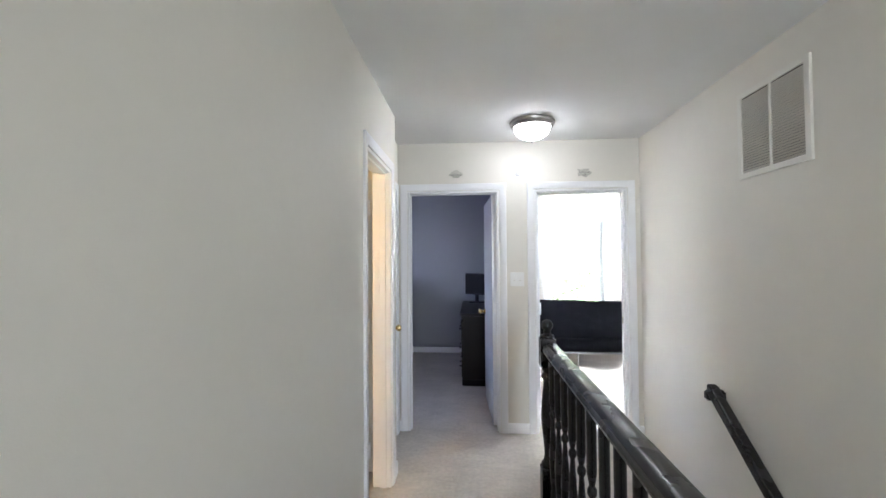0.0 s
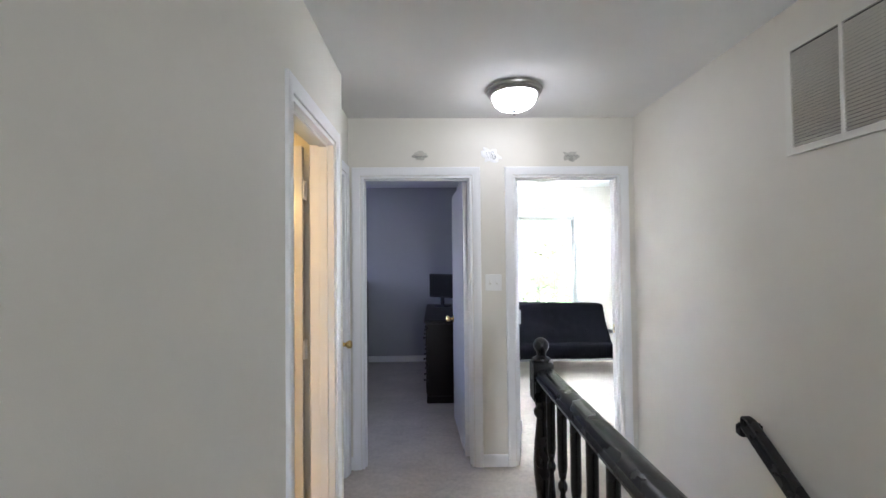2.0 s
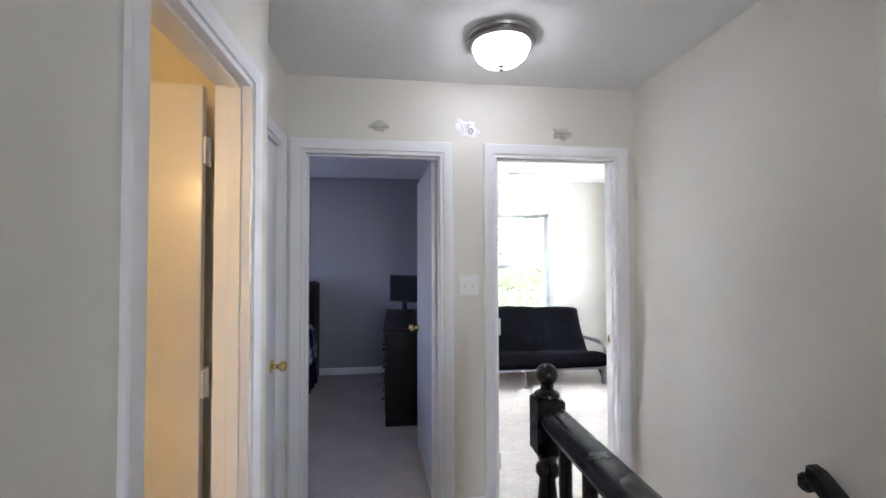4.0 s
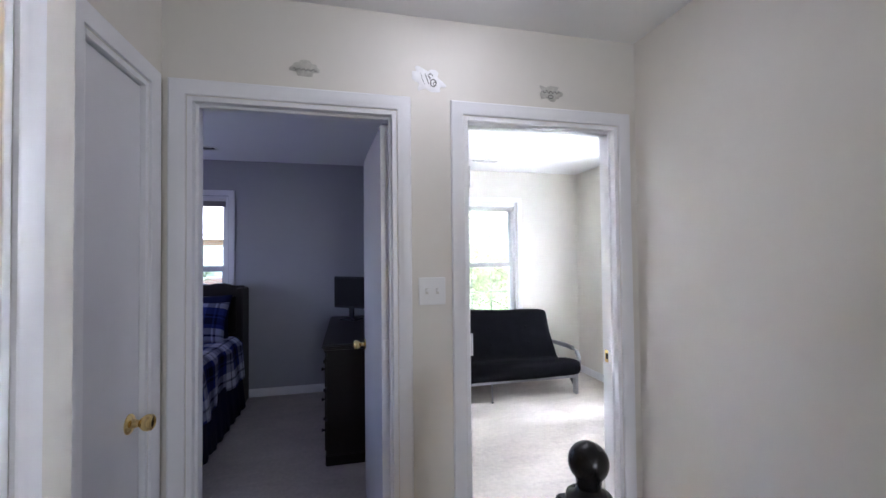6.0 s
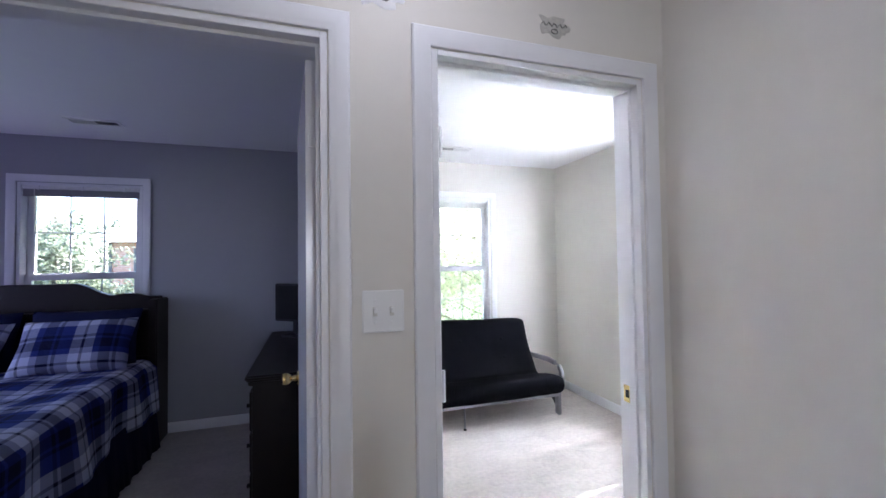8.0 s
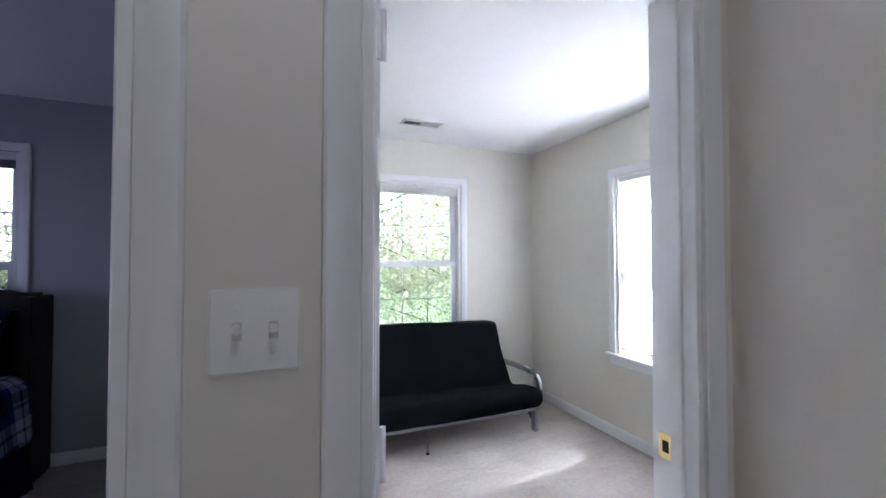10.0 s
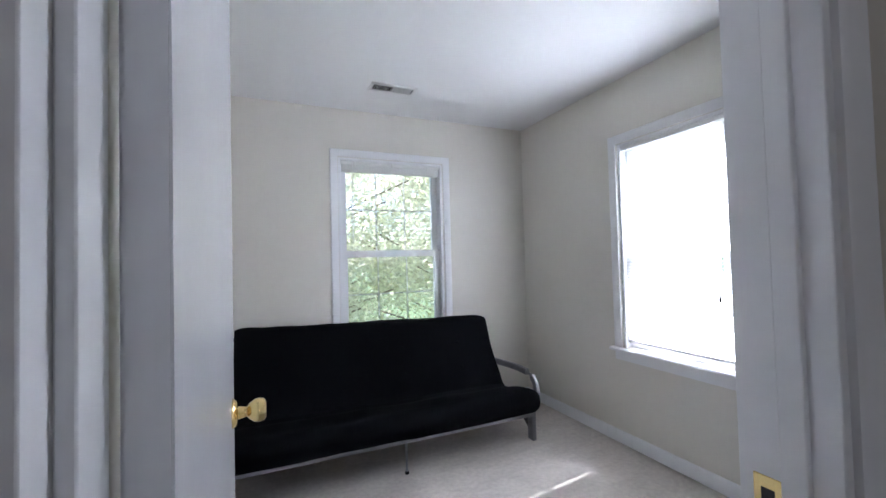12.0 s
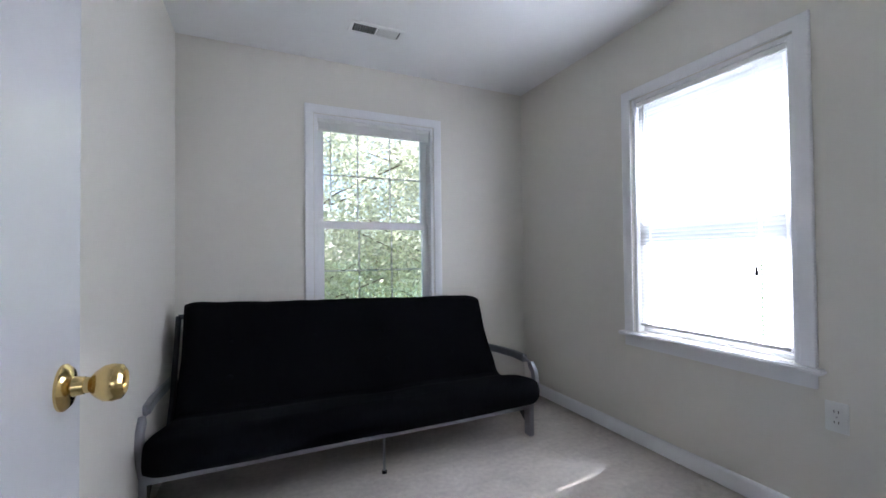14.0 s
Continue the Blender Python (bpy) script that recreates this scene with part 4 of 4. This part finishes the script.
def bed():
    b = empty("bed", pose(BX, 8.80, 0), "double bed with carved dark headboard and blue plaid comforter", "bed")
    # headboard: carved outline, thick case with posts
    def top(x):
        a = abs(x) / BW
        z = 1.165
        if a < 0.88:
            z = 1.165 + 0.030 * math.sin(math.pi * (0.88 - a) / 0.34) if a > 0.54 else 1.165
        if a <= 0.60:
            c = min(1.0, (0.60 - a) / 0.34)
            z = 1.182 + 0.098 * (0.5 - 0.5 * math.cos(math.pi * c))
        return z
    bm = bmesh.new()
    n = 60
    front, rear = [], []
    for i in range(n + 1):
        x = -BW + 2 * BW * i / n
        front.append((bm.verts.new((x, 0.10, 0.05)), bm.verts.new((x, 0.10, top(x) - 0.006)), bm.verts.new((x, 0.106, top(x)))))
        rear.append((bm.verts.new((x, 0.15, 0.05)), bm.verts.new((x, 0.15, top(x)))))
    for i in range(n):
        f0, f1, r0, r1 = front[i], front[i + 1], rear[i], rear[i + 1]
        for q in ((f0[0], f1[0], f1[1], f0[1]), (f0[1], f1[1], f1[2], f0[2]), (f0[2], f1[2], r1[1], r0[1]), (r0[0], r0[1], r1[1], r1[0])):
            bm.faces.new(q)
    for i in (0, n):
        bm.faces.new((front[i][0], front[i][1], front[i][2], rear[i][1], rear[i][0]))
    hb = link("headboard", bm, DARKWOOD, b, "carved dark wooden headboard", 30)
    for sx in (-1, 1):
        x0, x1 = sorted((sx * (BW - 0.05), sx * (BW + 0.012)))
        part("headboard_post", box(x0, x1, 0.0, 0.262, 0, 1.145, 0.008, 3), DARKWOOD, hb)
    part("headboard_shelf", box(-BW, BW, 0.01, 0.099, 1.045, 1.070, 0.006, 2), DARKWOOD, hb)
    part("moulding", box(-BW + 0.06, BW - 0.06, 0.085, 0.102, 0.66, 0.70, 0.005, 2), DARKWOOD, hb)
    part("side_frame", box(0.72, 0.76, -1.98, 0.0, 0.18, 0.34, 0.004, 2), DARKWOOD, b)
    part("mattress", box(-0.74, 0.74, -1.96, 0.0, 0.34, 0.64, 0.05, 4), PLASTIC, b)
    # skirt with soft pleats
    bm = bmesh.new()
    rows = []
    path = [(0.815, 0.0 - 2.0 * i / 80) for i in range(81)] + [(0.815 - 1.63 * i / 50, -2.0) for i in range(1, 51)]
    for k, (x, y) in enumerate(path):
        w = 0.010 * math.sin(k * 0.9) + 0.006 * math.sin(k * 2.3)
        rows.append((bm.verts.new((x - 0.03 if k < 81 else x, y + (0.03 if k >= 81 else 0), 0.36)), bm.verts.new((x + w, y + w * (k >= 81), 0.008))))
    for a, c in zip(rows, rows[1:]):
        bm.faces.new((a[0], c[0], c[1], a[1]))
    sk = link("bed_skirt", bm, NAVY, b, "navy bed skirt")
    sm = sk.modifiers.new("thick", "SOLIDIFY")
    sm.thickness = 0.004
    # comforter draped over both sides and the foot
    bm = bmesh.new()
    uvl = bm.loops.layers.uv.new("UVMap")
    nu, nv = 84, 78
    drop = 0.40

    def fold(s, half):
        """Arc length to (offset, fall) over a rounded edge."""
        a = abs(s)
        r = 0.09
        flat = half - r
        if a <= flat:
            return math.copysign(a, s), 0.0
        arc = a - flat
        if arc < r * math.pi / 2:
            t = arc / r
            return math.copysign(flat + r * math.sin(t), s), r * (1 - math.cos(t))
        return math.copysign(half, s), r + arc - r * math.pi / 2
    grid, uvs = [], []
    for i in range(nu + 1):
        row, ur = [], []
        su = -1.14 + 2.28 * i / nu
        x, fx = fold(su, 0.785)
        for j in range(nv + 1):
            sv = 2.40 * j / nv
            y, fy = fold(sv - 0.9, 1.06) if sv > 0.9 else (sv - 0.9, 0.0)
            y = -(y + 0.9)
            if fy > 0 and fx > 0.05:
                fx2 = max(fx, fy)
            else:
                fx2 = fx + fy
            z = 0.70 - fx2 + 0.022 * noise.noise((su * 2.2, sv * 2.2, 0.3)) + 0.010 * noise.noise((su * 6, sv * 6, 1.3))
            swell = fx2 / 0.4
            xx = x + math.copysign(0.035 * swell, x) * (0.6 + math.sin(sv * 7.3)) * (fx > 0.05) + 0.014 * math.sin(sv * 17 + su) * (fx > 0.05)
            yy = y - 0.04 * (fy > 0.05) * swell
            row.append(bm.verts.new((xx, yy - 0.02, max(0.10, z))))
            ur.append((su + 3, sv))
        grid.append(row)
        uvs.append(ur)
    for i in range(nu):
        for j in range(nv):
            f = bm.faces.new((grid[i][j], grid[i + 1][j], grid[i + 1][j + 1], grid[i][j + 1]))
            for lp, (a, c) in zip(f.loops, ((i, j), (i + 1, j), (i + 1, j + 1), (i, j + 1))):
                lp[uvl].uv = uvs[a][c]
    cf = link("comforter", bm, PLAID, b, "blue and white plaid comforter", 80)
    sm = cf.modifiers.new("thick", "SOLIDIFY")
    sm.thickness, sm.offset = 0.03, -1
    return b


bed()


def pillow(m, w, h, t, material, label, seed):
    bm = bmesh.new()
    uvl = bm.loops.layers.uv.new("UVMap")
    nu, nv = 28, 20
    sides = []
    for s in (1, -1):
        g = []
        for i in range(nu + 1):
            row = []
            for j in range(nv + 1):
                u, v = -1 + 2 * i / nu, -1 + 2 * j / nv
                e = max(0.0, (1 - abs(u) ** 3.2)) * max(0.0, (1 - abs(v) ** 3.2))
                pinch = 1 - 0.06 * (1 - abs(v)) * abs(u) ** 4
                z = s * (t / 2) * e ** 0.55
                q = Vector((u * w / 2 * pinch, v * h / 2 * (1 - 0.07 * (1 - abs(u)) * abs(v) ** 4), z))
                q.z += 0.012 * noise.noise(q * 7 + Vector((seed, 0, 0))) * e
                row.append(bm.verts.new(q))
            g.append(row)
        sides.append(g)
        for i in range(nu):
            for j in range(nv):
                f = bm.faces.new((g[i][j], g[i + 1][j], g[i + 1][j + 1], g[i][j + 1]))
                for lp, (a, c) in zip(f.loops, ((i, j), (i + 1, j), (i + 1, j + 1), (i, j + 1))):
                    lp[uvl].uv = (a / nu * w + 0.03 * seed, c / nv * h + 0.05 * seed)
    bmesh.ops.remove_doubles(bm, verts=bm.verts, dist=0.0008)
    ob = link("pillow", bm, material, None, "", 80)
    ob.matrix_world = m
    return tagged(ob, label, "pillow", "pillows on the bed")


pillow(pose(BX + 0.385, 8.565, 0.86, 56, 0, 2), 0.66, 0.40, 0.17, PLAID, "blue plaid pillow propped on the comforter", 1)
pillow(pose(BX - 0.33, 8.565, 0.86, 56, 0, -3), 0.66, 0.40, 0.17, PLAID, "blue plaid pillow propped on the comforter", 2)
pillow(pose(BX + 0.37, 8.72, 0.885, 74, 0, -2), 0.68, 0.42, 0.13, NAVY, "dark navy pillow leaning on the headboard", 3)
pillow(pose(BX - 0.36, 8.72, 0.885, 74, 0, 2), 0.68, 0.42, 0.13, NAVY, "dark navy pillow leaning on the headboard", 4)


def dresser():
    x0, x1, y0, y1, top = 0.545, 0.955, 7.44, 8.84, 0.83
    d = empty("dresser", pose(0.545, 7.44, 0), "long dark stained wooden dresser behind the bedroom door", "dresser")
    w, l = x1 - x0, y1 - y0
    body = part("body", box(0.012, w, 0.012, l, 0.06, top - 0.03, 0.004, 2), DARKWOOD, d)
    part("plinth", box(0.0, w, 0.0, l, 0, 0.075, 0.006, 2), DARKWOOD, d)
    part("tabletop", box(-0.022, w, -0.022, l + 0.01, top - 0.03, top, 0.009, 3), DARKWOOD, d)
    part("cornice", box(-0.008, w, -0.008, l, top - 0.055, top - 0.031, 0.006, 2), DARKWOOD, d)
    for i in range(3):
        for j in range(3):
            ya, yb = 0.035 + i * (l - 0.05) / 3, 0.015 + (i + 1) * (l - 0.05) / 3
            za, zb = 0.09 + j * 0.218, 0.09 + j * 0.218 + 0.207
            dr = part("drawer", box(-0.006, 0.011, ya, yb, za, zb, 0.005, 2), DARKWOOD, d)
            for q in (0.25, 0.75):
                part("drawer_knob", lathe([(0, 0.0), (0.007, 0.0), (0.006, 0.012), (0.013, 0.020), (0.011, 0.027), (0, 0.028)], 14, pose(-0.006, ya + (yb - ya) * q, (za + zb) / 2, 0, -90, 0)), DARKWOOD, dr)
    return d


dresser()

mon = empty("computer_monitor", pose(0.732, 8.574, 0.83, 0, 0, -38), "black flat monitor standing on the dark dresser", "monitor")
part("base", box(-0.09, 0.09, -0.07, 0.07, 0.0, 0.012, 0.004, 2), DARKPLASTIC, mon)
part("neck", box(-0.025, 0.025, -0.012, 0.012, 0.012, 0.16, 0.004, 2), DARKPLASTIC, mon)
part("housing", box(-0.205, 0.205, -0.012, 0.02, 0.112, 0.417, 0.006, 2), DARKPLASTIC, mon)
part("screen", box(-0.192, 0.192, -0.0135, -0.0115, 0.130, 0.402), SCREEN, mon, "dark screen")

# ---- bathroom lamp ----
bl = empty("bathroom_light", pose(-0.75, 3.0, 2.0), "warm glowing vanity light on the bathroom wall", "wall light")
part("back_plate", box(-0.25, 0.25, 0, 0.025, -0.04, 0.04, 0.006, 2), STEEL, bl)
for x in (-0.16, 0.0, 0.16):
    part("bulb", lathe([(0, -0.06)] + [(0.05 * math.cos(radians(a)), 0.05 * math.sin(radians(a))) for a in range(-80, 81, 16)] + [(0, 0.05)], 20, pose(x, 0.085, 0)), BATH_BULB, bl, "warm glowing globe bulb")
    part("socket", lathe([(0, 0), (0.02, 0), (0.02, 0.04), (0, 0.04)], 14, pose(x, 0.022, 0, -90, 0, 0)), STEEL, bl)

# ---- outdoors ----
GROUND = -3.0
structure("ground", solid([-400, 400], [-400, 400], [GROUND - 0.5, GROUND], lambda x, y, z: False), GRASS, "wide mown lawn below the windows", "ground")


def tree(m, height, crown_r, leaves, material, label, seed, low=0.2):
    """A tapered trunk with limbs and a loose crown of many small leaves."""
    rnd = random.Random(seed)
    t = empty("tree", m, label, "tree", "trees outside")
    bm = bmesh.new()
    add_mesh(bm, tube([(0, 0, 0), (0.05, 0.03, height * 0.3), (-0.04, 0.06, height * 0.6), (0.03, 0, height * 0.92)], 0.02 * height, seg=10, up=(0, 1, 0)))
    for v in bm.verts:
        k = 1 - 0.8 * v.co.z / height
        v.co.x *= k
        v.co.y *= k
    tips = []
    for i in range(26):
        z0 = height * rnd.uniform(0.22, 0.8)
        a = rnd.uniform(0, 6.28)
        r = crown_r * rnd.uniform(0.6, 1.0) * math.sin(math.pi * min(0.97, (z0 / height - low * 0.4) * 0.95 + 0.08)) ** 0.6
        p1 = Vector((math.cos(a) * r * 0.5, math.sin(a) * r * 0.5, z0 + r * 0.25))
        p2 = Vector((math.cos(a + 0.2) * r, math.sin(a + 0.2) * r, z0 + r * 0.45))
        tips += [p1, p2, (p1 + p2) / 2]
        t1 = tube([(0, 0, z0), p1, p2], 0.0028 * height * (1 - 0.6 * z0 / height), seg=6, up=(0.3, 1, 0))
        add_mesh(bm, t1)
        t1.free()
    link("trunk", bm, BARK, t)
    verts, faces = [], []
    clumps = []
    for p in tips:
        for _ in range(4):
            clumps.append(p + Vector((rnd.gauss(0, 1), rnd.gauss(0, 1), rnd.gauss(0, 0.8))) * crown_r * 0.22)
    for _ in range(leaves):
        c = rnd.choice(clumps) + Vector((rnd.gauss(0, 1), rnd.gauss(0, 1), rnd.gauss(0, 0.8))) * crown_r * 0.11
        if c.z < height * low:
            continue
        s = rnd.uniform(0.045, 0.095)
        q = Euler((rnd.uniform(-0.9, 0.9), rnd.uniform(-0.9, 0.9), rnd.uniform(0, 6.28))).to_matrix()
        k = len(verts)
        for u, v, w in ((-1, 0, 0), (-0.1, -0.45, 0.12), (1, 0, -0.1), (-0.1, 0.45, 0.12)):
            verts.append(tuple(c + q @ Vector((u, v, w)) * s))
        faces.append((k, k + 1, k + 2, k + 3))
    me = bpy.data.meshes.new("crown")
    me.from_pydata(verts, [], faces)
    me.materials.append(material)
    cr = new("crown", me)
    cr.parent = t
    return t


tree(pose(6.1, 15.6, GROUND), 8.6, 3.1, 30000, LEAF, "leafy green tree standing close behind the house", 5)
tree(pose(2.2, 16.6, GROUND, 0, 0, 70), 9.4, 3.0, 30000, LEAF, "leafy green tree on the lawn", 8)
tree(pose(7.2, 19.5, GROUND, 0, 0, 30), 10.4, 3.4, 30000, LEAF, "tall leafy green tree on the lawn", 9)
tree(pose(-5.05, 17.2, GROUND, 0, 0, 140), 6.2, 1.35, 26000, LEAF_DARK, "dark green tree outside the bedroom window", 12)
tree(pose(-10.6, 24.0, GROUND, 0, 0, 10), 8.8, 2.6, 14000, LEAF, "leafy tree farther off on the lawn", 14)


def house():
    h = empty("house", pose(-7.1, 25.0, GROUND), "two-storey red brick house with dark shutters beyond the trees", "house")
    holes = [(1.3, 2.3, 3.6, 5.1), (4.2, 5.2, 3.6, 5.1), (1.3, 2.3, 0.8, 2.3), (4.2, 5.2, 0.8, 2.3)]
    us, ws = sorted({0, 9} | {v for q in holes for v in q[:2]}), sorted({0, 5.4} | {v for q in holes for v in q[2:]})
    part("wall", solid(us, [0, 0.25, 7.0], ws, lambda x, y, z: y < 0.25 and any(a < x < b and c < z < d for a, b, c, d in holes)), BRICK, h, "red brick wall")
    bm = bmesh.new()
    q = [bm.verts.new(p) for p in ((-0.3, -0.4, 5.35), (9.3, -0.4, 5.35), (9.3, 3.5, 7.6), (-0.3, 3.5, 7.6), (-0.3, 7.4, 5.35), (9.3, 7.4, 5.35))]
    for f in ((0, 1, 2, 3), (3, 2, 5, 4), (0, 3, 4), (1, 5, 2), (0, 4, 5, 1)):
        bm.faces.new([q[i] for i in f])
    part("roof", bm, ROOF, h, "grey shingle roof")
    for a, b, c, d in holes:
        w = part("window", solid([a, a + 0.07, b - 0.07, b], [0.06, 0.12], [c, c + 0.07, (c + d) / 2 - 0.03, (c + d) / 2 + 0.03, d - 0.07, d],
                                 lambda x, y, z: a + 0.07 < x < b - 0.07 and (c + 0.07 < z < (c + d) / 2 - 0.03 or (c + d) / 2 + 0.03 < z < d - 0.07)), TRIM, h, "white sash window")
        part("pane", box(a + 0.06, b - 0.06, 0.085, 0.095, c + 0.06, d - 0.06), HOUSE_PANE, w)
        for s0 in (a - 0.42, b + 0.02):
            part("shutter", box(s0, s0 + 0.40, -0.04, -0.002, c, d, 0.01, 1), SHUTTER, h, "dark painted shutter")
    part("downspout", box(0.02, 0.14, -0.11, -0.002, 0, 5.3, 0.02, 2), SHUTTER, h, "dark downspout at the corner")
    return h


house()
